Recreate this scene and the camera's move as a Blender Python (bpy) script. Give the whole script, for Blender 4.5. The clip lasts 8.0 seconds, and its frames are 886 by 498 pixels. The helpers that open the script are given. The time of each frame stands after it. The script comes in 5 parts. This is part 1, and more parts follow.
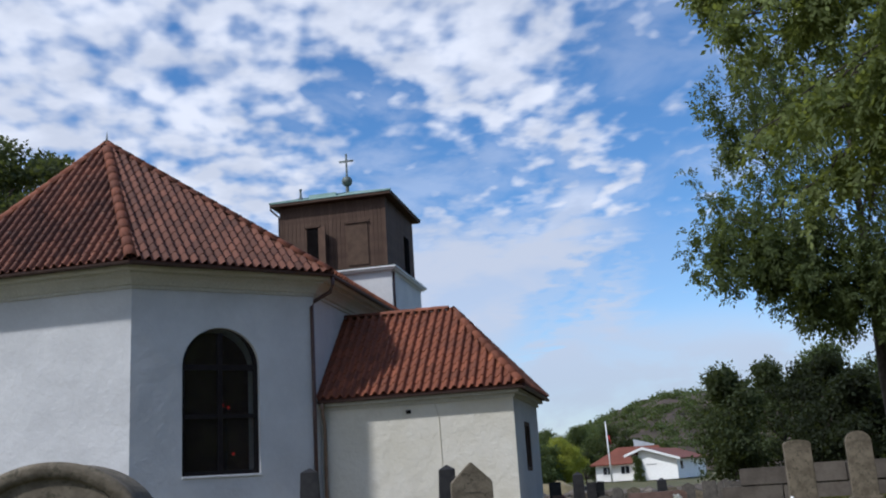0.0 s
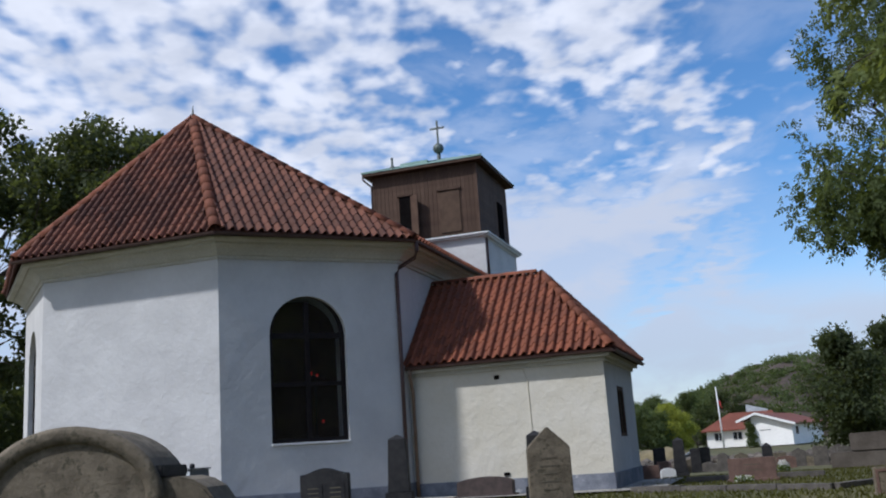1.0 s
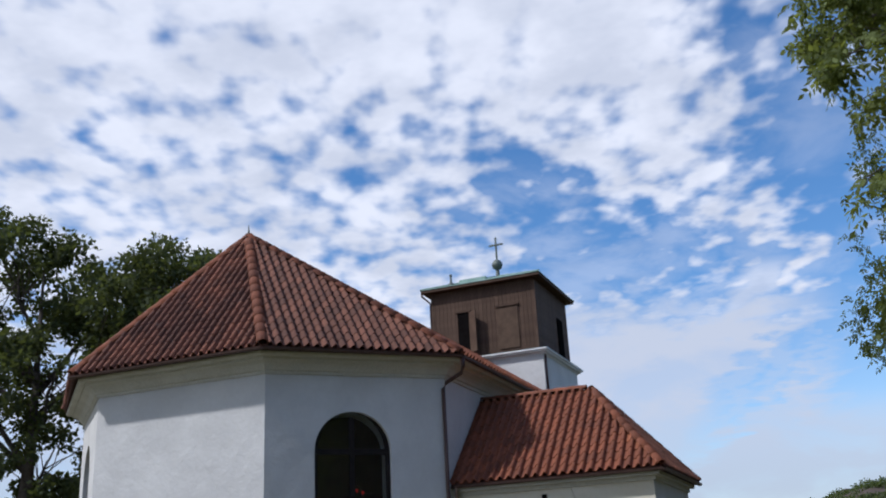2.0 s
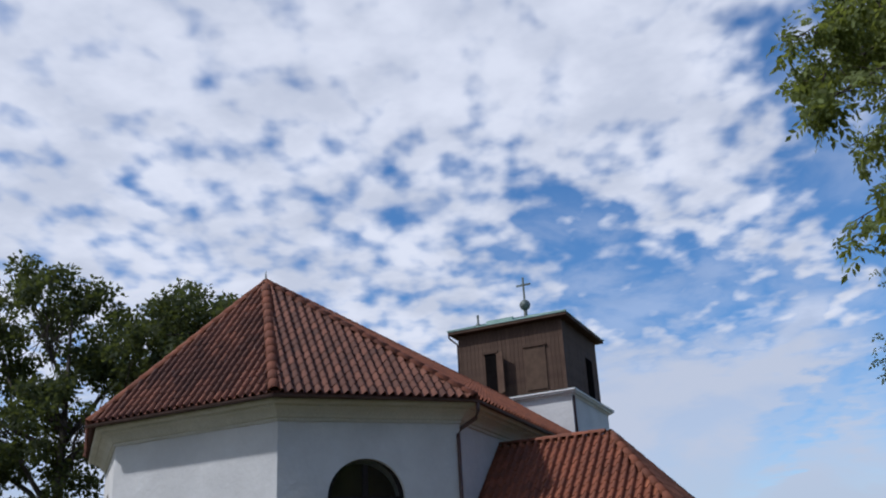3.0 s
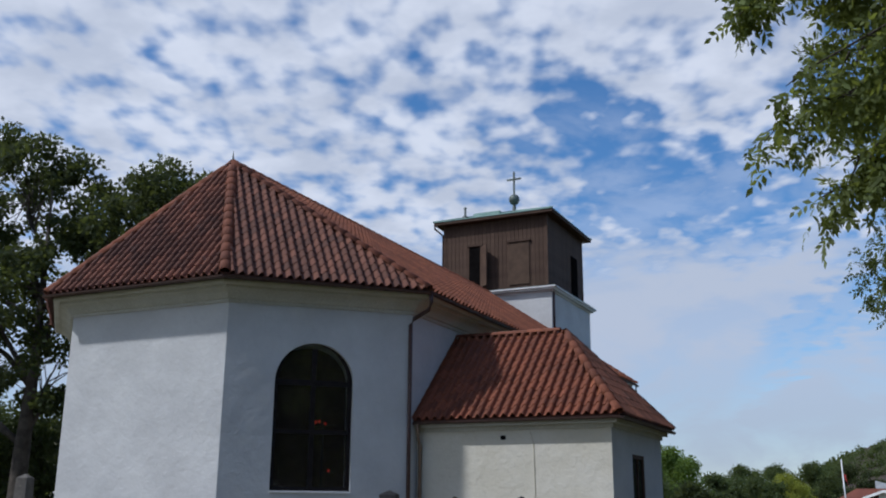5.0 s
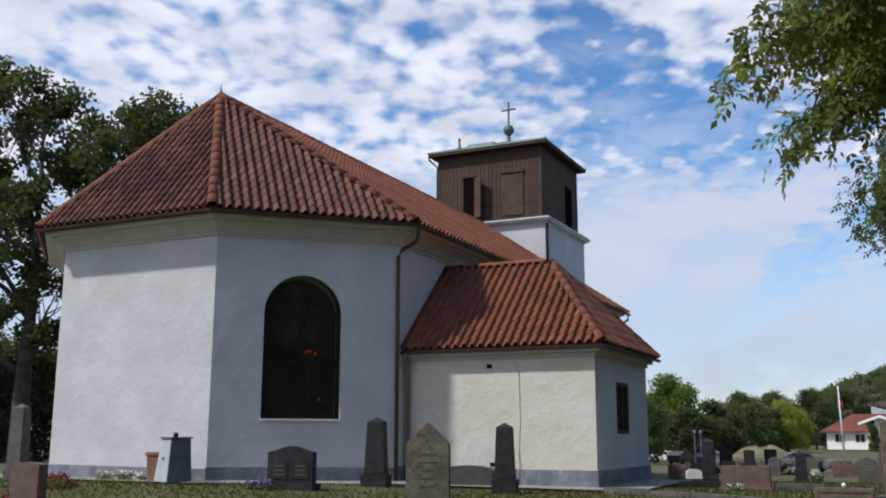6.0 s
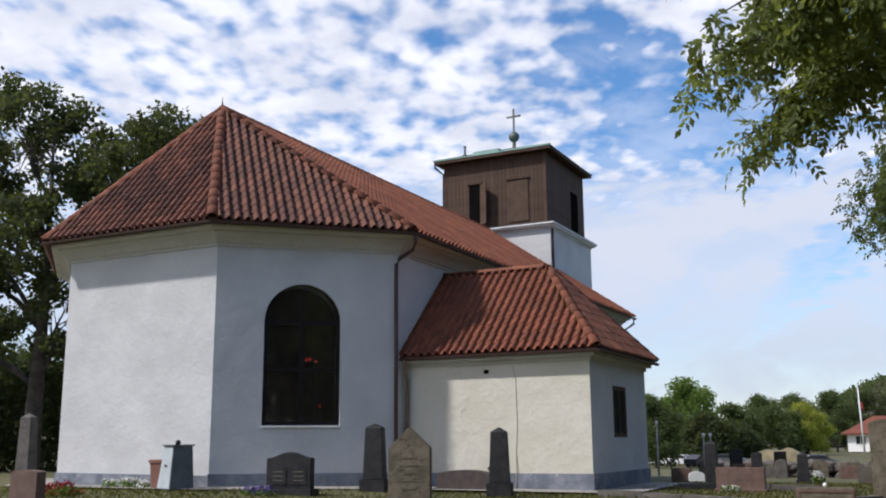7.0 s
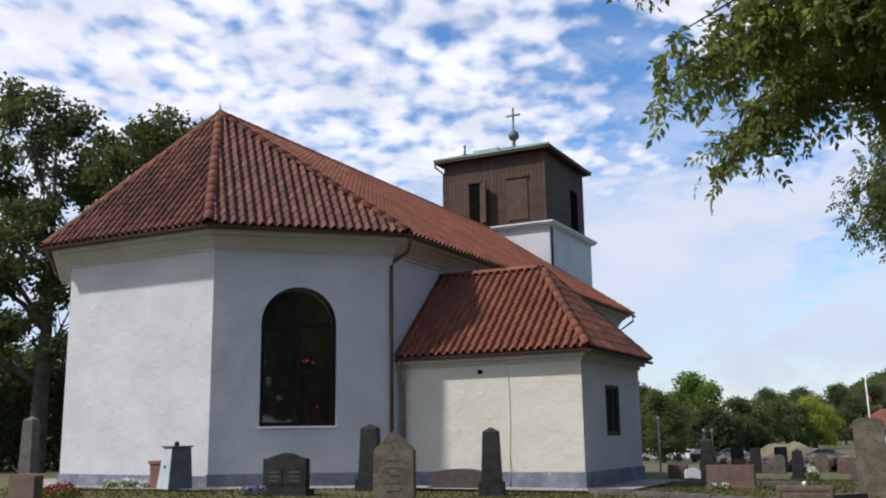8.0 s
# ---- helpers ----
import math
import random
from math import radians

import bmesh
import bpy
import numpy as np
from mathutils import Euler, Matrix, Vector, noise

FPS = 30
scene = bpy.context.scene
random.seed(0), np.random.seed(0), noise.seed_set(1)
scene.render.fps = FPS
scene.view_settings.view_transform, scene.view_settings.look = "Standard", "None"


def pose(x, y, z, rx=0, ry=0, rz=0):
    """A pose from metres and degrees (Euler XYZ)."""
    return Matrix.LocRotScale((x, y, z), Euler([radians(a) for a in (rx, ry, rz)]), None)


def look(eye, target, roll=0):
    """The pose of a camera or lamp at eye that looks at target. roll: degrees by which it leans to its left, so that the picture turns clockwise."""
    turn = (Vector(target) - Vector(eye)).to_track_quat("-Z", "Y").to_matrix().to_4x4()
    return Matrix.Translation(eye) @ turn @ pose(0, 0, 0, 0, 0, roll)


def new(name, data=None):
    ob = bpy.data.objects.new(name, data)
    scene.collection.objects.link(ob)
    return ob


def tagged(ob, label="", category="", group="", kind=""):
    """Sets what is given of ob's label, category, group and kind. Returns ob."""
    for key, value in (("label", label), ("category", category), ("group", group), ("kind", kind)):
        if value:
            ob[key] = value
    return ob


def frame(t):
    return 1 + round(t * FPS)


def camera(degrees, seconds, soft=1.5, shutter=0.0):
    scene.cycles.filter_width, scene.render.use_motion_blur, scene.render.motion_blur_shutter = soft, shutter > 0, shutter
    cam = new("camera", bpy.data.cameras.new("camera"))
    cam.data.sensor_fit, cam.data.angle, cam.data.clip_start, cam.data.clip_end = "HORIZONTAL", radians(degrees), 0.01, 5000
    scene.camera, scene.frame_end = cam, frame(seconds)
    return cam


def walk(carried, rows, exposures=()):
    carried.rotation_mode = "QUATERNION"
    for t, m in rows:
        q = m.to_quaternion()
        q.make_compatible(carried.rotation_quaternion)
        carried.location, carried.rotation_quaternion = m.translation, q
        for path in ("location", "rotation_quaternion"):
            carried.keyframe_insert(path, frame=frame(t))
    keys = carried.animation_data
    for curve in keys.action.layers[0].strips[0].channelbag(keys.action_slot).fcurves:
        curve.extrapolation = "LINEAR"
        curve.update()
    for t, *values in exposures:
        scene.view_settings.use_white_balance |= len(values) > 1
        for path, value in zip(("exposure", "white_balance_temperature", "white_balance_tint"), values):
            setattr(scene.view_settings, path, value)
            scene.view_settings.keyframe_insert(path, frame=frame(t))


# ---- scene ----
cam = camera(49.4, 8.0, soft=2.0)
PATH = [
    (0, (13.879, -15.924, 1.157), (13.49, -14.018, 1.624), -3.6),
    (0.5, (13.907, -15.457, 1.172), (13.402, -13.572, 1.61), -4.3),
    (1, (14.216, -15.335, 1.106), (13.613, -13.475, 1.523), -3.8),
    (1.5, (14.501, -15.305, 1.125), (13.838, -13.49, 1.64), -3.1),
    (2, (14.844, -15.201, 0.973), (14.138, -13.45, 1.633), -3.0),
    (2.2, (14.899, -15.058, 0.988), (14.183, -13.326, 1.687), -3.4),
    (3.5, (15.875, -14.806, 1.191), (15.078, -13.125, 1.927), -2.2),
    (4, (16.116, -14.587, 1.254), (15.305, -12.901, 1.962), -1.4),
    (4.5, (16.422, -14.243, 1.209), (15.599, -12.54, 1.856), -0.33),
    (5, (16.666, -14.004, 1.218), (15.83, -12.266, 1.739), 0.45),
    (5.2, (16.775, -13.992, 1.242), (15.932, -12.24, 1.701), 0.65),
    (6.3, (17.292, -14.025, 1.154), (16.43, -12.26, 1.535), 0.0),
    (6.5, (17.451, -14.037, 1.106), (16.579, -12.28, 1.496), -0.2),
    (7, (17.727, -14.079, 1.177), (16.839, -12.33, 1.571), -0.43),
    (7.5, (17.974, -14.135, 1.241), (17.075, -12.391, 1.634), -0.67),
    (8, (18.206, -14.224, 1.271), (17.302, -12.481, 1.656), -0.8),
]
walk(cam, [(t, look(eye, target, roll)) for t, eye, target, roll in PATH],
     exposures=[(0, -0.34, 5800, 12), (2, -0.33, 5850, 13), (3.5, -0.56, 5800, 13), (5, -0.60, 5700, 11), (6.4, -0.15, 6150, 14), (8, -0.06, 6200, 14)])

# ---- light ----
SUN = Vector((-1.0, -1.0, 1.60)).normalized()
sun_data = bpy.data.lights.new("sun", "SUN")
sun_data.energy, sun_data.angle, sun_data.color = 4.2, radians(2.2), (1.0, 0.95, 0.88)
sun = new("sun", sun_data)
sun.matrix_world = look(SUN * 50, (0, 0, 0))


def nodes_of(tree):
    """Short makers for nodes and links in one node tree."""
    def node(kind, **values):
        made = tree.nodes.new(kind)
        for key, value in values.items():
            if key in made.inputs:
                made.inputs[key].default_value = value
        return made

    def math_node(op, a, b=None, c=None):
        made = tree.nodes.new("ShaderNodeMath")
        made.operation = op
        for n, v in enumerate((a, b, c)):
            if v is None:
                continue
            if isinstance(v, (int, float)):
                made.inputs[n].default_value = v
            else:
                tree.links.new(v, made.inputs[n])
        return made.outputs[0]

    def mix(fac, a, b):
        made = tree.nodes.new("ShaderNodeMix")
        made.data_type = "RGBA"
        for n, v in ((0, fac), (6, a), (7, b)):
            if isinstance(v, (int, float)):
                made.inputs[n].default_value = v
            elif isinstance(v, tuple):
                made.inputs[n].default_value = v if len(v) == 4 else (*v, 1)
            else:
                tree.links.new(v, made.inputs[n])
        return made.outputs[2]

    def ramp(fac, low, high):
        made = tree.nodes.new("ShaderNodeMapRange")
        made.interpolation_type = "SMOOTHSTEP"
        made.inputs[1].default_value, made.inputs[2].default_value = low, high
        tree.links.new(fac, made.inputs[0])
        return made.outputs[0]

    def noise_node(vector, scale, detail=4.0, rough=0.55, warp=0.0):
        made = tree.nodes.new("ShaderNodeTexNoise")
        made.inputs["Scale"].default_value, made.inputs["Detail"].default_value = scale, detail
        made.inputs["Roughness"].default_value, made.inputs["Distortion"].default_value = rough, warp
        if vector is not None:
            tree.links.new(vector, made.inputs["Vector"])
        return made.outputs[0]

    return node, math_node, mix, ramp, noise_node


world = bpy.data.worlds.new("sky")
scene.world = world
world.use_nodes = True
wt = world.node_tree
wt.nodes.clear()
node, math_node, mix, ramp, noise_node = nodes_of(wt)
sky = wt.nodes.new("ShaderNodeTexSky")
sky.sky_type, sky.sun_disc = "NISHITA", False
sky.sun_elevation, sky.sun_rotation = math.asin(SUN.z), math.atan2(SUN.x, SUN.y)
sky.air_density, sky.dust_density, sky.ozone_density = 1.0, 0.0, 2.0
coord = wt.nodes.new("ShaderNodeTexCoord")
sep = wt.nodes.new("ShaderNodeSeparateXYZ")
wt.links.new(coord.outputs["Generated"], sep.inputs[0])
up = math_node("ADD", math_node("MAXIMUM", sep.outputs[2], 0.0), 0.12)
flat = wt.nodes.new("ShaderNodeCombineXYZ")
wt.links.new(math_node("DIVIDE", sep.outputs[0], up), flat.inputs[0])
wt.links.new(math_node("DIVIDE", sep.outputs[1], up), flat.inputs[1])
# sky coordinates round the direction over the church: across to the right, rise upwards
AHEAD = Vector((-0.4054, 0.8428, 0.3539))
ACROSS = Vector((0.9012, 0.4332, 0.0005)).normalized()
ABOVE = ACROSS.cross(AHEAD).normalized()


def along_axis(axis):
    dot = wt.nodes.new("ShaderNodeVectorMath")
    dot.operation = "DOT_PRODUCT"
    dot.inputs[1].default_value = axis
    wt.links.new(coord.outputs["Generated"], dot.inputs[0])
    return dot.outputs["Value"]


def plus(a, b):
    return math_node("ADD", a, b)


def minus(a, b):
    return math_node("SUBTRACT", a, b)


def times(a, b):
    return math_node("MULTIPLY", a, b)


def flipped(a):
    return minus(1.0, a)


depth = math_node("MAXIMUM", along_axis(AHEAD), 0.25)
across = times(math_node("DIVIDE", along_axis(ACROSS), depth), 1.704)
rise = times(math_node("DIVIDE", along_axis(ABOVE), depth), 1.704)
cells = wt.nodes.new("ShaderNodeMapping")
cells.vector_type = "TEXTURE"
cells.inputs["Rotation"].default_value, cells.inputs["Scale"].default_value = (0, 0, radians(26)), (1.0, 1.35, 1)
wt.links.new(flat.outputs[0], cells.inputs[0])
puffs = noise_node(cells.outputs[0], 15.0, 2.6, 0.42, 0.05)
banks = noise_node(flat.outputs[0], 3.0, 3.0, 0.5, 0.3)
ragged = times(minus(noise_node(flat.outputs[0], 7.0, 4.0, 0.55, 0.2), 0.5), 0.22)
tall = wt.nodes.new("ShaderNodeMapping")
tall.inputs["Rotation"].default_value, tall.inputs["Scale"].default_value = (0, radians(-12), 0), (1.0, 1.0, 2.2)
wt.links.new(coord.outputs["Generated"], tall.inputs[0])
wisps = noise_node(tall.outputs[0], 9.0, 5.0, 0.55, 0.4)
# the dappled bank ends below along a slanting edge, with a clear rift under it, and to the right along a steep front
edge = plus(minus(plus(0.228, times(across, -0.40)), rise), ragged)
rift = times(times(ramp(edge, -0.05, 0.07), ramp(rise, -0.20, -0.09)), ramp(plus(across, ragged), 0.06, 0.30))
front = plus(minus(across, plus(0.690, times(rise, -0.52))), ragged)
open_side = times(ramp(front, -0.06, 0.14), ramp(rise, -0.14, -0.02))
right_sky = ramp(plus(across, ragged), 0.72, 0.86)
thin_right = times(ramp(wisps, 0.38, 0.66), 0.22)
mottled = times(times(ramp(across, -0.42, 0.0), flipped(ramp(rise, 0.18, 0.30))), ramp(rise, -0.16, 0.0))
density = plus(times(puffs, 0.74), times(banks, 0.26))
density = plus(density, plus(0.100, times(ramp(rise, 0.10, 0.34), 0.06)))
density = minus(density, plus(times(mottled, 0.045), times(math_node("MAXIMUM", times(rift, 0.66), math_node("MAXIMUM", open_side, right_sky)), 0.28)))
density = plus(density, times(times(ramp(edge, 0.0, -0.07), ramp(across, 0.10, 0.32)), 0.055))
cover = times(ramp(density, 0.36, 0.66), 0.98)
# pale sheets low over the horizon, broken by one slanting gap
low = ramp(plus(times(rise, -1.0), plus(times(across, 0.05), ragged)), 0.13, 0.24)
gap = minus(plus(times(across, 0.69), -0.755), rise)
gap = times(times(ramp(plus(gap, ragged), -0.07, -0.01), flipped(ramp(plus(gap, ragged), 0.02, 0.09))), ramp(across, 0.50, 0.66))
sheet = times(times(times(low, flipped(times(ramp(times(rise, -1.0), 0.30, 0.44), 0.12))), plus(0.72, times(ramp(wisps, 0.36, 0.60), 0.24))), flipped(times(math_node("MAXIMUM", gap, times(right_sky, ramp(rise, -0.42, -0.30))), 0.85)))
streaks = times(times(ramp(wisps, 0.44, 0.64), 0.30), times(ramp(across, 0.0, 0.25), flipped(ramp(rise, 0.02, 0.14))))
cover = times(cover, flipped(times(low, 0.55)))
cover = math_node("MAXIMUM", math_node("MAXIMUM", cover, sheet), math_node("MAXIMUM", streaks, times(open_side, thin_right)))
plume = minus(across, plus(0.748, times(rise, 0.667)))
plume = math_node("ABSOLUTE", plus(plume, times(ragged, 0.6)))
plume = times(times(flipped(ramp(plume, 0.01, 0.065)), ramp(rise, -0.34, -0.26)), times(flipped(ramp(rise, -0.11, -0.05)), 0.72))
cover = math_node("MAXIMUM", cover, plume)
haze = times(ramp(sep.outputs[2], 0.16, -0.02), 0.80)
cover = math_node("MAXIMUM", cover, haze)
shade = ramp(noise_node(flat.outputs[0], 5.0, 4.0, 0.55), 0.32, 0.68)
cloud = mix(low, mix(shade, (8.1, 8.4, 9.1), (10.8, 10.9, 11.3)), (7.7, 8.1, 8.9))
blue = wt.nodes.new("ShaderNodeHueSaturation")
blue.inputs["Saturation"].default_value, blue.inputs["Value"].default_value = 1.22, 1.72
wt.links.new(sky.outputs[0], blue.inputs["Color"])
cloud = mix(ramp(sep.outputs[2], 0.17, 0.02), cloud, (6.0, 6.5, 7.4))
back = wt.nodes.new("ShaderNodeBackground")
back.inputs["Strength"].default_value = 0.10
wt.links.new(mix(cover, blue.outputs[0], cloud), back.inputs["Color"])
wt.links.new(back.outputs[0], wt.nodes.new("ShaderNodeOutputWorld").inputs[0])


# ---- materials ----
def material(name, colours, rough=0.8, scale=4.0, fine=40.0, bump=0.3, metal=0.0, spread=(0.3, 0.7), pieces=0.0, bump_scale=None, spots=None, grainy=0.5, deep=0.03, trowel=0.0):
    """A surface of two colours mixed at two scales, with relief; pieces: how much single pieces differ."""
    made = bpy.data.materials.new(name)
    made.use_nodes = True
    tree = made.node_tree
    node, math_node, mix, ramp, noise_node = nodes_of(tree)
    shader = tree.nodes["Principled BSDF"]
    place = tree.nodes.new("ShaderNodeTexCoord").outputs["Object"]
    large = ramp(noise_node(place, scale, 5.0, 0.6), *spread)
    small = noise_node(place, fine, 3.0, 0.6)
    colour = mix(large, colours[0], colours[1])
    if spots:
        colour = mix(ramp(noise_node(place, spots[1], 4.0, 0.65), spots[2], spots[2] + 0.08), colour, spots[0])
    grain = math_node("ADD", math_node("MULTIPLY", small, grainy), 1 - grainy / 2)
    if pieces:
        both = math_node("FRACT", math_node("ADD", tree.nodes.new("ShaderNodeObjectInfo").outputs["Random"],
                                            tree.nodes.new("ShaderNodeNewGeometry").outputs["Random Per Island"]))
        grain = math_node("MULTIPLY", grain, math_node("ADD", math_node("MULTIPLY", both, pieces), 1 - pieces / 2))
    tint = tree.nodes.new("ShaderNodeVectorMath")
    tint.operation = "SCALE"
    tree.links.new(colour, tint.inputs[0])
    tree.links.new(grain, tint.inputs[3])
    tree.links.new(tint.outputs[0], shader.inputs["Base Color"])
    shader.inputs["Roughness"].default_value, shader.inputs["Metallic"].default_value = rough, metal
    if bump:
        relief = tree.nodes.new("ShaderNodeBump")
        relief.inputs["Strength"].default_value, relief.inputs["Distance"].default_value = bump, deep
        height = noise_node(place, bump_scale or fine, 5.0, 0.6)
        if trowel:
            height = math_node("ADD", height, math_node("MULTIPLY", ramp(noise_node(place, bump_scale * 2.3, 3.0, 0.55, 1.2), 0.40, 0.66), trowel))
        tree.links.new(height, relief.inputs["Height"])
        tree.links.new(relief.outputs[0], shader.inputs["Normal"])
    return made


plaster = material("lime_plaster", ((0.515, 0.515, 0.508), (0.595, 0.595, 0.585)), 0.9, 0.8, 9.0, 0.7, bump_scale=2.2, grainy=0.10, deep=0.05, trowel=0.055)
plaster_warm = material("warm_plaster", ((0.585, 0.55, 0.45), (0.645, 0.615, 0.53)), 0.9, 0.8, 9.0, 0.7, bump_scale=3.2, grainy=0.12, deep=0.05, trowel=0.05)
cornice_paint = material("cornice_paint", ((0.46, 0.445, 0.385), (0.52, 0.505, 0.445)), 0.8, 1.5, 20.0, 0.1)
plinth_stone = material("plinth_stone", ((0.13, 0.145, 0.18), (0.25, 0.265, 0.30)), 0.9, 2.5, 25.0, 0.5, spots=((0.46, 0.47, 0.48), 3.0, 0.62))
clay = material("clay_tile", ((0.150, 0.042, 0.018), (0.240, 0.077, 0.031)), 0.8, 0.7, 30.0, 0.25, pieces=0.5, spots=((0.13, 0.055, 0.038), 1.6, 0.64))
# weathered tiles of the nave; also the shade colour of the annex's east hip
clay_old_dark = material("weathered_and_shaded_clay", ((0.098, 0.036, 0.021), (0.178, 0.066, 0.036)), 0.85, 0.6, 30.0, 0.25, pieces=0.75, spots=((0.19, 0.115, 0.085), 3.0, 0.63))
deck = material("roof_deck", ((0.06, 0.025, 0.018), (0.10, 0.04, 0.03)), 0.9, 3.0, 30.0, 0.2)
brown_board = material("brown_board", ((0.075, 0.048, 0.036), (0.11, 0.072, 0.052)), 0.7, 2.0, 40.0, 0.3, pieces=0.2)
brown_door = material("brown_shutter", ((0.080, 0.053, 0.038), (0.115, 0.077, 0.054)), 0.7, 2.0, 40.0, 0.2)
window_wood = material("window_wood", ((0.016, 0.013, 0.013), (0.026, 0.021, 0.020)), 0.5, 6.0, 40.0, 0.1)
black_board = material("dark_opening", ((0.006, 0.005, 0.005), (0.010, 0.009, 0.009)), 0.8, 3.0, 30.0, 0.1)
for dull in (brown_board, brown_door, window_wood):
    dull.node_tree.nodes["Principled BSDF"].inputs["Specular IOR Level"].default_value = 0.08
black_board.node_tree.nodes["Principled BSDF"].inputs["Specular IOR Level"].default_value = 0.0
copper = material("green_copper", ((0.16, 0.27, 0.23), (0.26, 0.37, 0.33)), 0.6, 2.0, 25.0, 0.1, metal=0.2)
dark_copper = material("aged_copper", ((0.06, 0.07, 0.065), (0.13, 0.16, 0.145)), 0.55, 4.0, 40.0, 0.1, metal=0.3)
drain_brown = material("brown_sheet", ((0.060, 0.032, 0.026), (0.085, 0.046, 0.038)), 0.5, 4.0, 50.0, 0.1, metal=0.1)
white_paint = material("white_paint", ((0.70, 0.70, 0.68), (0.80, 0.80, 0.79)), 0.6, 2.0, 30.0, 0.1)
grass_ground = material("lawn", ((0.060, 0.062, 0.018), (0.102, 0.092, 0.034)), 0.95, 0.35, 12.0, 0.6, spots=((0.115, 0.098, 0.052), 0.25, 0.56))
gravel = material("gravel", ((0.24, 0.22, 0.19), (0.36, 0.34, 0.30)), 0.95, 1.5, 60.0, 0.6)
granite_dark = material("dark_granite", ((0.018, 0.018, 0.020), (0.038, 0.037, 0.037)), 0.6, 5.0, 90.0, 0.15)
granite_dark.node_tree.nodes["Principled BSDF"].inputs["Specular IOR Level"].default_value = 0.2
granite_grey = material("grey_granite", ((0.064, 0.057, 0.050), (0.115, 0.102, 0.088)), 0.8, 5.0, 70.0, 0.3, spots=((0.22, 0.21, 0.15), 7.0, 0.62))
granite_lichen = material("lichen_granite", ((0.095, 0.078, 0.053), (0.190, 0.158, 0.112)), 0.9, 5.0, 34.0, 0.3, spots=((0.085, 0.074, 0.048), 15.0, 0.55))
granite_brown = material("dark_brown_granite", ((0.050, 0.036, 0.032), (0.085, 0.060, 0.052)), 0.7, 5.0, 80.0, 0.2)
granite_red = material("red_granite", ((0.105, 0.062, 0.048), (0.165, 0.10, 0.078)), 0.6, 5.0, 80.0, 0.2)
inscription = material("worn_inscription", ((0.088, 0.074, 0.051), (0.120, 0.102, 0.072)), 0.8, 8.0, 60.0, 0.1)
gilt = material("faded_gilding", ((0.075, 0.066, 0.045), (0.11, 0.095, 0.062)), 0.5, 8.0, 60.0, 0.1)
bark = material("bark", ((0.035, 0.028, 0.022), (0.085, 0.07, 0.055)), 0.95, 3.0, 18.0, 0.8)
rock = material("bare_rock", ((0.036, 0.028, 0.018), (0.082, 0.058, 0.046)), 0.95, 0.10, 2.0, 0.8)
# grey darkened to carry the shade on the bin's right side
grey_box = material("grey_sheet", ((0.085, 0.095, 0.105), (0.125, 0.138, 0.150)), 0.55, 3.0, 30.0, 0.1)
pale_box = material("pale_sheet", ((0.36, 0.40, 0.42), (0.46, 0.50, 0.52)), 0.55, 3.0, 30.0, 0.1)
terracotta = material("terracotta", ((0.19, 0.085, 0.06), (0.25, 0.12, 0.085)), 0.8, 3.0, 30.0, 0.2)
house_white = material("house_render", ((0.84, 0.83, 0.79), (0.90, 0.89, 0.85)), 0.8, 0.5, 8.0, 0.1)
house_roof = material("house_tile", ((0.135, 0.038, 0.020), (0.185, 0.056, 0.030)), 0.8, 0.5, 6.0, 0.3)
dry_wall = material("stone_wall", ((0.075, 0.062, 0.050), (0.130, 0.112, 0.092)), 0.95, 1.5, 20.0, 0.6, pieces=0.5)
red_flower = material("red_petals", ((0.22, 0.014, 0.018), (0.34, 0.026, 0.030)), 0.6, 9.0, 60.0, 0.0, pieces=0.5)
purple_flower = material("purple_petals", ((0.085, 0.06, 0.20), (0.15, 0.11, 0.29)), 0.6, 9.0, 60.0, 0.0, pieces=0.5)
white_flower = material("white_petals", ((0.65, 0.65, 0.6), (0.75, 0.75, 0.72)), 0.6, 9.0, 60.0, 0.0, pieces=0.3)
car_white = material("white_car_paint", ((0.70, 0.71, 0.72), (0.76, 0.77, 0.78)), 0.25, 2.0, 20.0, 0.0)
car_grey = material("grey_car_paint", ((0.12, 0.13, 0.14), (0.16, 0.17, 0.18)), 0.25, 2.0, 20.0, 0.0, metal=0.4)
car_dark = material("dark_car_paint", ((0.03, 0.035, 0.05), (0.045, 0.05, 0.07)), 0.25, 2.0, 20.0, 0.0)
rubber = material("rubber", ((0.02, 0.02, 0.02), (0.03, 0.03, 0.03)), 0.9, 5.0, 40.0, 0.1)
lamp_glass = material("lamp_globe", ((0.70, 0.70, 0.68), (0.78, 0.78, 0.76)), 0.3, 3.0, 30.0, 0.0)
flag_red = material("red_pennant", ((0.35, 0.03, 0.03), (0.45, 0.05, 0.05)), 0.8, 3.0, 30.0, 0.0)


def leaf_material(name, dark, light):
    made = material(name, (dark, light), 0.78, 1.2, 30.0, 0.0, pieces=0.8)
    tree = made.node_tree
    shader = tree.nodes["Principled BSDF"]
    shader.inputs["Specular IOR Level"].default_value = 0.25
    clear = tree.nodes.new("ShaderNodeBsdfTranslucent")
    clear.inputs["Color"].default_value = (light[0] * 2.2, light[1] * 2.1, light[2] * 1.0, 1)
    both = tree.nodes.new("ShaderNodeMixShader")
    both.inputs[0].default_value = 0.38
    out = tree.nodes["Material Output"]
    tree.links.new(shader.outputs[0], both.inputs[1])
    tree.links.new(clear.outputs[0], both.inputs[2])
    tree.links.new(both.outputs[0], out.inputs[0])
    return made


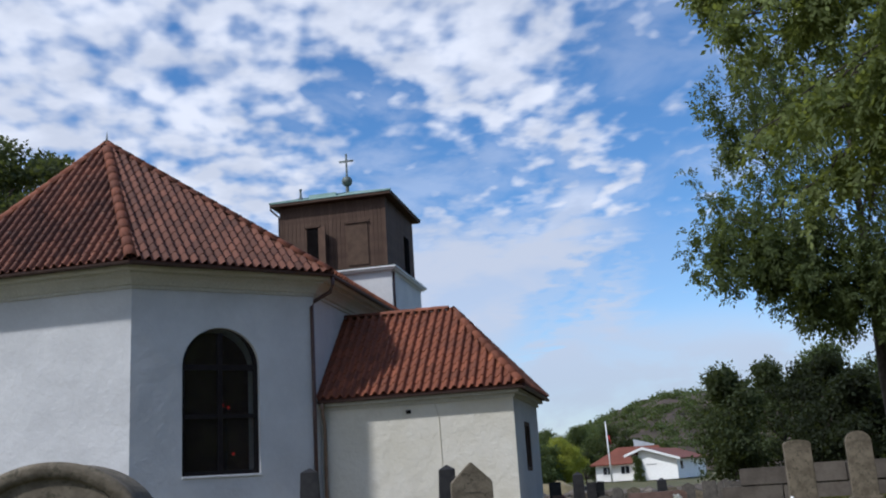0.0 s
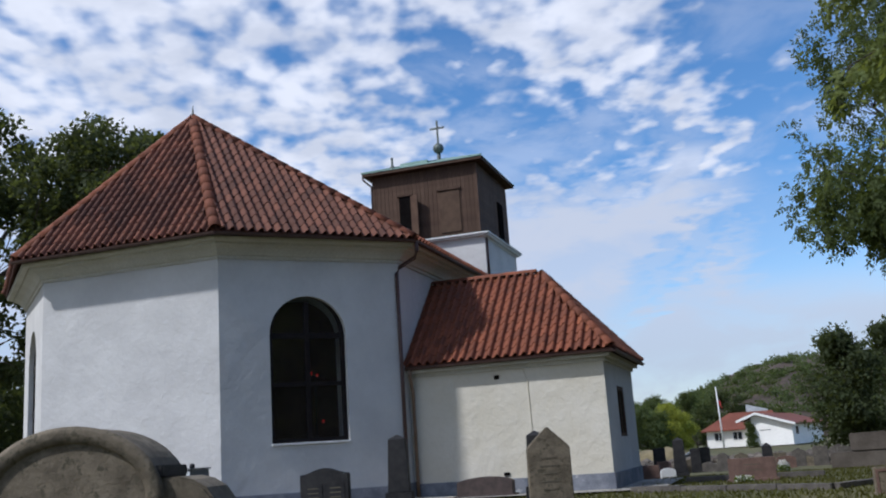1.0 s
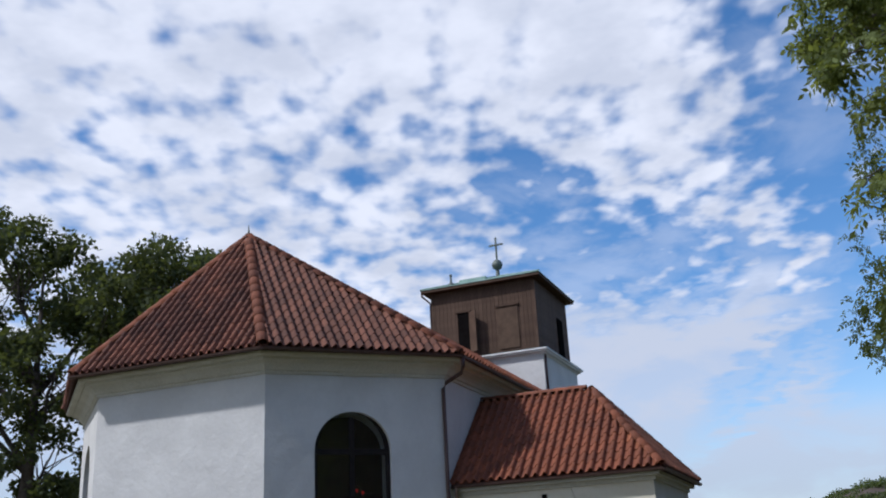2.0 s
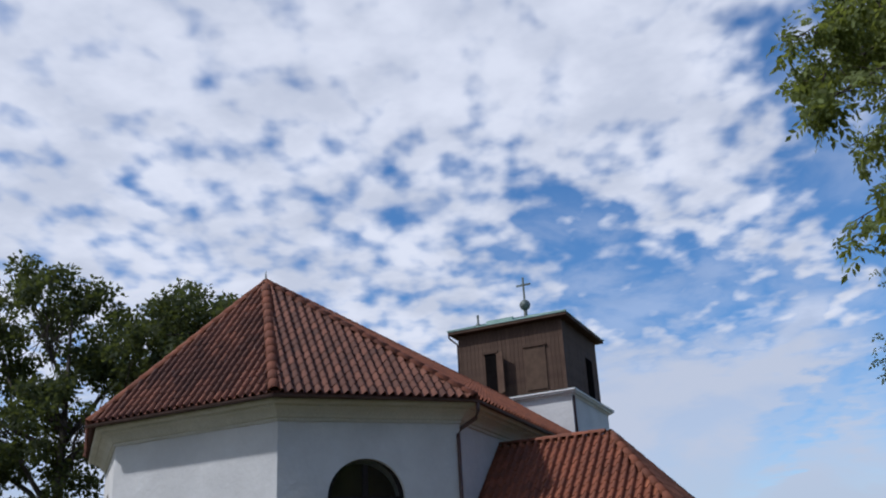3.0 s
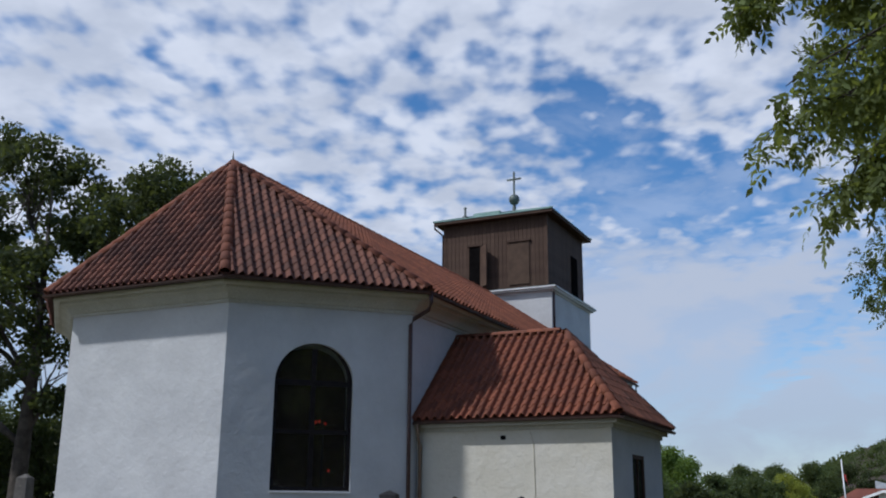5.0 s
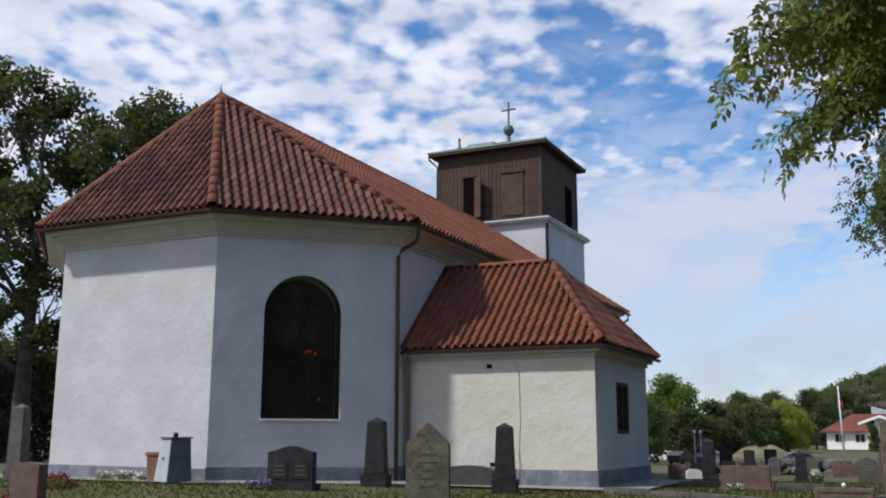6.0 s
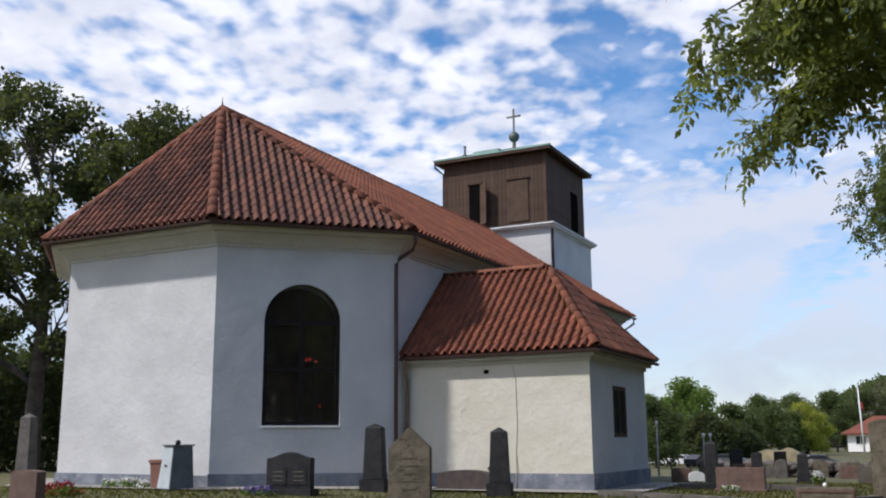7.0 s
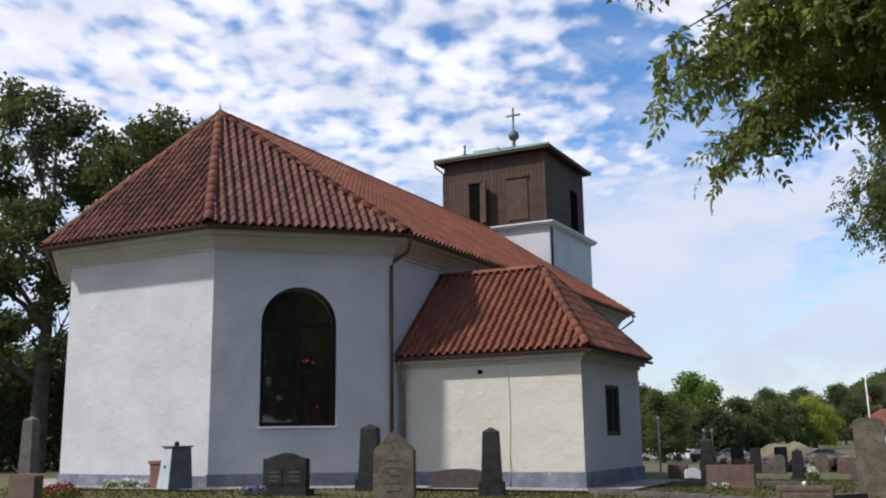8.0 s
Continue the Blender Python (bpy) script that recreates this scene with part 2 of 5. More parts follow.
leaf_ash = leaf_material("ash_leaves", (0.070, 0.096, 0.032), (0.145, 0.175, 0.062))
leaf_dark = leaf_material("dark_leaves", (0.028, 0.040, 0.018), (0.060, 0.076, 0.033))
leaf_hanging = leaf_material("hanging_leaves", (0.044, 0.064, 0.024), (0.092, 0.118, 0.044))
leaf_far = leaf_material("far_leaves", (0.048, 0.072, 0.028), (0.086, 0.112, 0.046))
# leaves darkened to stand in for a big tree's shadow on them
leaf_shade = leaf_material("shaded_leaves", (0.012, 0.018, 0.008), (0.026, 0.034, 0.015))
leaf_bright = leaf_material("bright_leaves", (0.075, 0.125, 0.028), (0.12, 0.175, 0.045))
leaf_grass = leaf_material("mown_grass", (0.058, 0.064, 0.016), (0.088, 0.088, 0.026))
leaf_willow = leaf_material("willow_leaves", (0.16, 0.19, 0.03), (0.24, 0.26, 0.05))

pane_glass = bpy.data.materials.new("window_glass")
pane_glass.use_nodes = True
pane_shader = pane_glass.node_tree.nodes["Principled BSDF"]
pane_shader.inputs["Base Color"].default_value = (0.75, 0.8, 0.8, 1)
pane_shader.inputs["Transmission Weight"].default_value, pane_shader.inputs["Roughness"].default_value = 1.0, 0.03
# a small even brown diffuse part mixed into the clear pane
pane_diffuse = pane_glass.node_tree.nodes.new("ShaderNodeBsdfDiffuse")
pane_diffuse.inputs["Color"].default_value = (0.26, 0.20, 0.17, 1)
pane_mix = pane_glass.node_tree.nodes.new("ShaderNodeMixShader")
pane_mix.inputs[0].default_value = 0.03
pane_glass.node_tree.links.new(pane_shader.outputs[0], pane_mix.inputs[1])
pane_glass.node_tree.links.new(pane_diffuse.outputs[0], pane_mix.inputs[2])
pane_glass.node_tree.links.new(pane_mix.outputs[0], pane_glass.node_tree.nodes["Material Output"].inputs[0])
dark_glass = material("dark_glass", ((0.02, 0.022, 0.026), (0.03, 0.033, 0.038)), 0.08, 2.0, 10.0, 0.0)


# ---- makers ----
def link(name, verts, faces, mat, parent=None, label="", smooth=False):
    data = bpy.data.meshes.new(name)
    data.from_pydata([tuple(v) for v in verts], [], faces)
    data.materials.append(mat)
    if smooth:
        data.shade_smooth()
    ob = new(name, data)
    if parent:
        ob.parent = parent
    if label:
        tagged(ob, label)
    return ob


def part(name, bm, mat, parent=None, label="", smooth=False):
    bmesh.ops.recalc_face_normals(bm, faces=bm.faces)
    data = bpy.data.meshes.new(name)
    bm.to_mesh(data)
    bm.free()
    data.materials.append(mat)
    if smooth:
        data.shade_smooth()
    ob = new(name, data)
    if parent:
        ob.parent = parent
    if label:
        tagged(ob, label)
    return ob


def thing(name, label, category, at=(0, 0, 0), turn=0.0, group="", kind=""):
    ob = new(name)
    ob.matrix_basis = pose(*at, 0, 0, turn)
    return tagged(ob, label, category, group, kind)


def add_box(bm, low, high, m=None, bevel=0.0):
    made = bmesh.ops.create_cube(bm, size=1.0)["verts"]
    low, high = Vector(low), Vector(high)
    for v in made:
        v.co = Vector([low[n] + (v.co[n] + 0.5) * (high[n] - low[n]) for n in range(3)])
    if bevel:
        edges = list({e for v in made for e in v.link_edges})
        made = bmesh.ops.bevel(bm, geom=edges, offset=bevel, segments=2, affect="EDGES", clamp_overlap=True)["verts"]
    if m is not None:
        bmesh.ops.transform(bm, matrix=m, verts=list({*made}))
    return made


def box(name, low, high, mat, parent=None, label="", bevel=0.0, m=None):
    bm = bmesh.new()
    add_box(bm, low, high, m, bevel)
    return part(name, bm, mat, parent, label)


def add_tube(bm, points, radii, sides=8):
    """A round tapering tube through points."""
    rings = []
    for n, p in enumerate(points):
        p = Vector(p)
        ahead = (Vector(points[min(n + 1, len(points) - 1)]) - Vector(points[max(n - 1, 0)])).normalized()
        side = ahead.cross((0.31, 0.17, 0.93) if abs(ahead.z) < 0.9 else (1, 0, 0)).normalized()
        over = side.cross(ahead)
        r = radii[n] if isinstance(radii, (list, tuple)) else radii
        rings.append([bm.verts.new(p + r * (math.cos(a) * side + math.sin(a) * over)) for a in (2 * math.pi * k / sides for k in range(sides))])
    for a, b in zip(rings, rings[1:]):
        for k in range(sides):
            bm.faces.new((a[k], a[(k + 1) % sides], b[(k + 1) % sides], b[k]))
    bm.faces.new(rings[0][::-1])
    bm.faces.new(rings[-1])


def tube(name, points, radii, mat, parent=None, label="", sides=8):
    bm = bmesh.new()
    add_tube(bm, points, radii, sides)
    return part(name, bm, mat, parent, label, smooth=True)


def outline_solid(name, outline, thick, mat, parent=None, label="", bevel=0.0, holes=(), m=None):
    """A flat outline in x and z, with holes, given thickness along +y."""
    bm = bmesh.new()
    edges = []
    for ring in (outline, *holes):
        made = [bm.verts.new((x, 0, z)) for x, z in ring]
        edges += [bm.edges.new((a, b)) for a, b in zip(made, made[1:] + made[:1])]
    if holes:
        bmesh.ops.triangle_fill(bm, edges=edges, use_beauty=True, use_dissolve=False)
    else:
        bm.faces.new(list(bm.verts))
    faces = list(bm.faces)
    grown = bmesh.ops.extrude_face_region(bm, geom=faces)["geom"]
    for v in grown:
        if isinstance(v, bmesh.types.BMVert):
            v.co.y += thick
    bmesh.ops.recalc_face_normals(bm, faces=bm.faces)
    if bevel:
        sharp = [e for e in bm.edges if len(e.link_faces) == 2 and e.calc_face_angle(0) > 0.6]
        bmesh.ops.bevel(bm, geom=sharp, offset=bevel, segments=2, affect="EDGES", clamp_overlap=True)
    if m is not None:
        bm.transform(m)
    return part(name, bm, mat, parent, label)


def arch(half, low, spring, steps=18):
    """The outline of a round-headed opening."""
    ring = [(-half, low), (half, low)]
    return ring + [(half * math.cos(math.pi * k / steps), spring + half * math.sin(math.pi * k / steps)) for k in range(steps + 1)]


def facing(a, b):
    """The pose of a panel whose x runs from a to b and whose y goes into the building."""
    return Matrix.Translation((a[0], a[1], 0)) @ Matrix.Rotation(math.atan2(b[1] - a[1], b[0] - a[0]), 4, "Z")


red_lamp = bpy.data.materials.new("red_lamp_glass")
red_lamp.use_nodes = True
red_shader = red_lamp.node_tree.nodes["Principled BSDF"]
red_shader.inputs["Base Color"].default_value = (0.5, 0.02, 0.02, 1)
red_shader.inputs["Emission Color"].default_value = (1.0, 0.06, 0.04, 1)
red_shader.inputs["Emission Strength"].default_value = 0.22


# ---- ground ----
def ground_height(x, y):
    def step(a, b, v):
        k = min(1.0, max(0.0, (v - a) / (b - a)))
        return k * k * (3 - 2 * k)
    bank = 0.12 * (1 - step(3.0, 8.0, x)) * step(-4, 2, y) * (1 - step(14, 24, y))
    return 0.06 + bank - 0.42 * step(-3.0, 13.0, -y) - 0.22 * step(12, 19, y) - 0.95 * step(18, 55, y) - 0.75 * step(55, 100, y) + 0.35 * step(110, 180, y)


def make_ground():
    xs = [-2500, -900, -350, -150, -80] + [-50 + 2.5 * k for k in range(41)] + [80, 150, 350, 900, 2500]
    ys = [-2500, -900, -300, -100, -50] + [-30 + 2.0 * k for k in range(61)] + [100, 120, 140, 160, 180, 210, 300, 900, 2500]
    rnd = random.Random(3)
    verts = [(x, y, ground_height(x, y) + (rnd.uniform(-0.02, 0.02) if abs(x) < 50 else 0)) for y in ys for x in xs]
    w = len(xs)
    faces = [(r * w + c, r * w + c + 1, (r + 1) * w + c + 1, (r + 1) * w + c) for r in range(len(ys) - 1) for c in range(w - 1)]
    tagged(link("ground", verts, faces, grass_ground, smooth=True), "green churchyard lawn with dry patches", "ground", kind="structure")


make_ground()

# ---- the church ----
EAVE, RIDGE, NAVE_END = 6.42, 10.66, 26.7
A, HALF, EAST, SHOULDER = 2.47, 5.75, 3.88, 6.98
EA, EH, EE, ES = 2.80, 6.30, 3.25, 6.75
church = thing("church", "white plastered church with red tile roofs and brown wooden belfry", "church")

corners = [(-HALF, NAVE_END - 0.5), (-HALF, SHOULDER), (-A, EAST), (A, EAST), (HALF, SHOULDER), (HALF, NAVE_END - 0.5)]
WIN_HALF, WIN_LOW, WIN_SPRING = 0.94, 1.60, 4.10


def church_walls():
    for n, (p, q) in enumerate(zip(corners, corners[1:] + corners[:1])):
        span = math.dist(p, q)
        holes = [[(x + span / 2 - 0.14, z) for x, z in arch(WIN_HALF, WIN_LOW, WIN_SPRING)]] if n in (1, 3) else []
        cut = 0.8 * math.tan(radians(22.5)) if 1 <= n <= 3 else 0.0
        outline = [(0, -0.3), (span, -0.3), (span, 6.0), (0, 6.0)]
        ob = outline_solid("wall", outline, 0.8, plaster, church, "rough white lime-plastered wall", holes=holes, m=facing(p, q))
        low = outline_solid("plinth", [(-0.03, -0.3), (span + 0.03, -0.3), (span + 0.03, 0.46), (-0.03, 0.50)], 0.10, plinth_stone, ob,
                            "grey painted stone plinth with flaking patches", m=facing(p, q) @ Matrix.Translation((0, -0.05, 0)))
        if holes:
            arched_window(facing(p, q) @ Matrix.Translation((span / 2 - 0.14, 0, 0)), ob)


def arched_window(m, wall):
    """A tall round-headed window in a deep reveal."""
    back = m @ Matrix.Translation((0, 0.13, 0))
    frame_part = outline_solid("window_frame", arch(WIN_HALF + 0.01, WIN_LOW, WIN_SPRING), 0.09, window_wood, wall, "dark brown arched window frame",
                               holes=[[(x * 0.9, z) for x, z in arch(WIN_HALF, WIN_LOW + 0.1, WIN_SPRING)]], m=back)
    bm = bmesh.new()
    add_box(bm, (-0.06, -0.02, WIN_LOW + 0.05), (0.06, 0.07, WIN_SPRING + 0.82), back)
    part("mullion", bm, window_wood, wall)
    for z, h in ((2.95, 0.05), (WIN_SPRING, 0.07)):
        bm = bmesh.new()
        add_box(bm, (-WIN_HALF + 0.05, -0.012, z - h), (WIN_HALF - 0.05, 0.062, z + h), back)
        part("transom", bm, window_wood, wall)
    pane = outline_solid("pane", [(x * 0.92, z) for x, z in arch(WIN_HALF, WIN_LOW + 0.06, WIN_SPRING)], 0.008, pane_glass, wall, m=back @ Matrix.Translation((0, 0.03, 0)))
    pane.visible_shadow = False
    bm = bmesh.new()
    add_box(bm, (-WIN_HALF - 0.005, -0.05, WIN_LOW - 0.05), (WIN_HALF + 0.005, 0.42, WIN_LOW - 0.004), m, 0.01)
    part("window_sill", bm, white_paint, wall, "white sheet-metal window sill")


church_walls()


def votive_lamps():
    """Small red glass lamps on a stand inside the window."""
    a = Vector((4.20, 5.43, 0))
    along, inward = Vector((0.7071, 0.7071, 0)), Vector((-0.7071, 0.7071, 0))
    stand = thing("lamp_stand", "dark iron stand with small lit red glass lamps", "lamp stand", a + inward * 1.0 + Vector((0, 0, 0)))
    tube("post", [along * 0.25, along * 0.25 + Vector((0, 0, 3.2))], 0.02, granite_dark, stand)
    bm = bmesh.new()
    add_tube(bm, [along * -0.05 + Vector((0, 0, 3.2)), along * 0.55 + Vector((0, 0, 3.2))], 0.015, 6)
    add_tube(bm, [along * 0.2 + Vector((0, 0, 2.05)), along * 0.5 + Vector((0, 0, 2.05))], 0.015, 6)
    part("arm", bm, granite_dark, stand)
    for u, z in ((0.06, 3.25), (0.15, 3.27), (0.30, 3.22), (0.42, 2.1)):
        bm = bmesh.new()
        bmesh.ops.create_cone(bm, cap_ends=True, segments=10, radius1=0.022, radius2=0.032, depth=0.07)
        bm.transform(Matrix.Translation(along * u + Vector((0, 0, z))))
        part("lamp_glass", bm, red_lamp, stand, "glowing red glass")


votive_lamps()

# a made-up dark panel closes off the nave and blocks sky through the far window
box("screen", (-HALF + 0.5, 9.0, 0.0), (HALF - 0.5, 9.08, 6.0), brown_board, church, "added dark panel that blocks sky seen through the nave")


def ring_band(name, rings, mat, parent, label=""):
    """A moulding swept round the open polygon of the church: rings of outward offset and height."""
    verts, faces = [], []
    t = math.tan(radians(22.5))
    for d, z in rings:
        verts += [(-HALF - d, NAVE_END - 0.5, z), (-HALF - d, SHOULDER - d * t, z), (-A - d * t, EAST - d, z), (A + d * t, EAST - d, z),
                  (HALF + d, SHOULDER - d * t, z), (HALF + d, NAVE_END - 0.5, z)]
    for r in range(len(rings) - 1):
        for c in range(5):
            faces.append((6 * r + c, 6 * r + c + 1, 6 * r + c + 7, 6 * r + c + 6))
    return link(name, verts, faces, mat, parent, label)


ring_band("cornice", [(0.003, 5.90), (0.04, 5.90), (0.045, 5.97), (0.09, 5.99), (0.12, 6.05), (0.18, 6.12), (0.27, 6.17), (0.34, 6.19), (0.345, 6.25),
                      (0.49, 6.255), (0.52, 6.30), (0.52, 6.335), (-0.3, 6.335)], cornice_paint, church, "cream coved plaster cornice under the eaves")


# roof planes: three corners of the eave side and the top side
class Slope:
    def __init__(self, left, right, top_left, top_right):
        self.o = Vector(left)
        self.u = (Vector(right) - self.o).normalized()
        self.n = self.u.cross(Vector(top_left) - self.o).normalized()
        self.v = self.n.cross(self.u)
        self.span = (Vector(right) - self.o).length
        self.tl, self.tr = [((Vector(p) - self.o).dot(self.u), (Vector(p) - self.o).dot(self.v)) for p in (top_left, top_right)]
        self.rise = self.tl[1]

    def limits(self, v):
        k = v / self.rise
        return self.tl[0] * k, self.span + (self.tr[0] - self.span) * k

    def at(self, u, v, h=0.0):
        return self.o + self.u * u + self.v * v + self.n * h


TILE_W, TILE_L = 0.222, 0.33
PROFILE = [(0.0, 0.020), (0.18, 0.0), (0.40, 0.008), (0.58, 0.066), (0.76, 0.108), (0.93, 0.092), (1.05, 0.020)]


def tile_points(width, length):
    """A pantile: lower row, upper row and the lip below the lower row."""
    low = [(s * width, -0.02, h + 0.024) for s, h in PROFILE]
    rows = [low, [(s * width, length + 0.02, h) for s, h in PROFILE], low, [(x, y, max(h - 0.034, 0.0)) for x, y, h in low]]
    faces = [(k, k + 1, 8 + k, 7 + k) for k in range(6)] + [(21 + k, 22 + k, 15 + k, 14 + k) for k in range(6)]
    return [p for row in rows for p in row], faces


def tiled(slope, roof, mat, limit=0, label=""):
    """Pantiles over a slope: up to limit single ones, the cut and the further ones joined."""
    points, tile_faces = tile_points(TILE_W, TILE_L)
    shared = bpy.data.meshes.new("tile")
    shared.from_pydata(points, [], tile_faces)
    shared.materials.append(mat)
    shared.shade_smooth()
    turn = Matrix((slope.u, slope.v, slope.n)).transposed().to_4x4()
    rnd = random.Random(len(bpy.data.objects))
    verts, faces, singles = [], [], 0
    rows = int(slope.rise / TILE_L) + 1
    for r in range(rows):
        v0 = r * TILE_L
        low, high = slope.limits(v0)
        tip_low, tip_high = slope.limits(min(v0 + TILE_L, slope.rise))
        c = int(math.floor(low / TILE_W)) - 1
        while c * TILE_W < high:
            u0 = c * TILE_W
            c += 1
            if u0 + TILE_W < low or u0 > high:
                continue
            whole = u0 >= max(low, tip_low) and u0 + TILE_W <= min(high, tip_high) and v0 + TILE_L <= slope.rise
            jit = (rnd.uniform(-0.004, 0.004), rnd.uniform(-0.006, 0.006), rnd.uniform(0, 0.004))
            if whole and singles < limit:
                ob = new("tile", shared)
                ob.parent = roof
                ob.matrix_basis = Matrix.Translation(slope.at(u0 + jit[0], v0 + jit[1], jit[2])) @ turn
                singles += 1
                continue
            base = len(verts)
            for x, y, h in points:
                v = min(v0 + y + jit[1], slope.rise)
                lo, hi = slope.limits(v)
                verts.append(slope.at(min(max(u0 + x + jit[0], lo), hi), v, h + jit[2]))
            faces += [tuple(base + i for i in f) for f in tile_faces]
    ob = link("tiles", verts, faces, mat, roof, label, smooth=True)
    tagged(ob, kind="stuff")


def capped(a, b, roof, mat, size=0.14, step=0.42):
    """Half-round ridge tiles lapping one another from a to b."""
    a, b = Vector(a), Vector(b)
    ahead = (b - a).normalized()
    side = ahead.cross((0, 0, 1)).normalized()
    over = side.cross(ahead)
    verts, faces = [], []
    for e, (y, r) in enumerate(((-0.02, size * 1.08), (step + 0.03, size * 0.92))):
        verts += [(-r * math.cos(math.pi * k / 6), y, r * math.sin(math.pi * k / 6) * 0.85) for k in range(7)]
    verts += [(x * 0.86, y, z * 0.86) for x, y, z in verts[:7]]
    faces = [(k, k + 1, 8 + k, 7 + k) for k in range(6)] + [(14 + k, 15 + k, k + 1, k) for k in range(6)]
    shared = bpy.data.meshes.new("ridge_tile")
    shared.from_pydata(verts, [], faces)
    shared.materials.append(mat)
    shared.shade_smooth()
    turn = Matrix((side, ahead, over)).transposed().to_4x4()
    for k in range(int((b - a).length / step)):
        ob = new("ridge_tile", shared)
        ob.parent = roof
        ob.matrix_basis = Matrix.Translation(a + ahead * k * step) @ turn


def slab(name, polygons, mat, parent, thick=0.10, label=""):
    """Roof boarding: polygons joined, given thickness downwards."""
    verts, faces = [], []
    for ring in polygons:
        base, n = len(verts), len(ring)
        verts += [Vector(p) for p in ring] + [Vector(p) - Vector((0, 0, thick)) for p in ring]
        faces.append(tuple(base + k for k in range(n)))
        faces.append(tuple(base + n + k for k in reversed(range(n))))
        faces += [(base + k, base + n + k, base + n + (k + 1) % n, base + (k + 1) % n) for k in range(n)]
    return link(name, verts, faces, mat, parent, label)


apex, ridge_end = (0, ES, RIDGE), (0, NAVE_END, RIDGE)
e0, e1, e2, e3 = (-EH, ES, EAVE), (-EA, EE, EAVE), (EA, EE, EAVE), (EH, ES, EAVE)
w0, w3 = (-EH, NAVE_END, EAVE), (EH, NAVE_END, EAVE)
nave_roof = slab("roof", [(e1, e2, apex), (e2, e3, apex), (e0, e1, apex), (e3, w3, ridge_end, apex), (w0, e0, apex, ridge_end)], deck, church, 0.08,
                 "steep hipped roof of weathered red pantiles")
SAC_X, SAC_Y0, SAC_Y1, SAC_Z = 10.88, 7.10, 12.25, 3.30
SAC_RX, SAC_RY, SAC_RZ = 8.80, 9.62, 5.68
sacristy = thing("sacristy", "low white plastered annex with hipped orange tile roof beside the church", "annex")
s0, s1, s2, s3 = (HALF, SAC_Y0, SAC_Z), (SAC_X, SAC_Y0, SAC_Z), (SAC_X, SAC_Y1, SAC_Z), (HALF, SAC_Y1, SAC_Z)
r0, r1 = (HALF, SAC_RY, SAC_RZ), (SAC_RX, SAC_RY, SAC_RZ)
sac_roof = slab("roof", [(s0, s1, r1, r0), (s1, s2, r1), (s2, s3, r0, r1)], deck, sacristy, 0.08, "hipped roof of orange-red pantiles")


faded_wire = material("faded_wire", ((0.46, 0.42, 0.32), (0.54, 0.50, 0.40)), 0.8, 5.0, 40.0, 0.0)


def sacristy_walls():
    x1, y0, y1 = 10.62, 7.33, 12.0
    for n, (p, q) in enumerate((((HALF, y0), (x1, y0)), ((x1, y0), (x1, y1)), ((x1, y1), (HALF, y1)))):
        span = math.dist(p, q)
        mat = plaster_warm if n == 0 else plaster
        holes = [[(1.70, 1.27), (2.84, 1.27), (2.84, 2.52), (1.70, 2.52)]] if n == 1 else []
        a, b = (0.0, span - 0.003) if n == 0 else (0.003, span - 0.003 * (n == 1))
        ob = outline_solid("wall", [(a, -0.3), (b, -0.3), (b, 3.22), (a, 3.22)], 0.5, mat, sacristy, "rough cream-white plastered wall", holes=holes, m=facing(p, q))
        outline_solid("plinth", [(a - 0.03, -0.3), (b + 0.03, -0.3), (b + 0.03, 0.46), (a - 0.03, 0.45)], 0.09, plinth_stone, ob,
                      "grey painted stone plinth with flaking patches", m=facing(p, q) @ Matrix.Translation((0, -0.045, 0)))
        if holes:
            m = facing(p, q)
            outline_solid("window_frame", [(1.69, 1.26), (2.85, 1.26), (2.85, 2.53), (1.69, 2.53)], 0.08, brown_board, ob, "dark brown wooden window frame",
                          holes=[[(1.80, 1.36), (2.74, 1.36), (2.74, 2.43), (1.80, 2.43)]], m=m @ Matrix.Translation((0, 0.012, 0)))
            for x0, x1b in ((1.81, 2.265), (2.275, 2.73)):
                box("pane", (x0, 0.045, 1.37), (x1b, 0.055, 2.42), dark_glass, ob, m=m)
            box("mullion", (2.24, 0.018, 1.36), (2.30, 0.08, 2.43), brown_board, ob, m=m)
    bm = bmesh.new()
    for low, high in (((HALF, y0 - 0.06, 3.02), (x1 + 0.06, y0 - 0.003, 3.20)), ((HALF, y0 - 0.20, 3.12), (x1 + 0.18, y0 - 0.061, 3.215)), ((x1 + 0.003, y0 - 0.061, 3.02), (x1 + 0.06, y1, 3.2)), ((x1 + 0.061, y0 - 0.061, 3.12), (x1 + 0.18, y1 + 0.1, 3.214))):
        add_box(bm, low, high)
    part("cornice", bm, cornice_paint, sacristy, "cream boxed eaves")
    box("vent", (7.95, 7.30, 2.80), (8.08, 7.329, 2.90), black_board, sacristy, "small dark iron vent", bevel=0.01)
    tube("conductor", [(8.68, 7.325, 3.0), (8.77, 7.325, 2.7), (8.79, 7.325, 1.6), (8.75, 7.325, 0.9), (8.76, 7.28, 0.47), (8.76, 7.26, 0.0)], 0.012, faded_wire, sacristy, "thin earthing wire down the wall", 5)
    box("hatch", (8.02, 7.30, 0.53), (8.16, 7.329, 0.60), black_board, sacristy, "small dark cellar vent")


sacristy_walls()


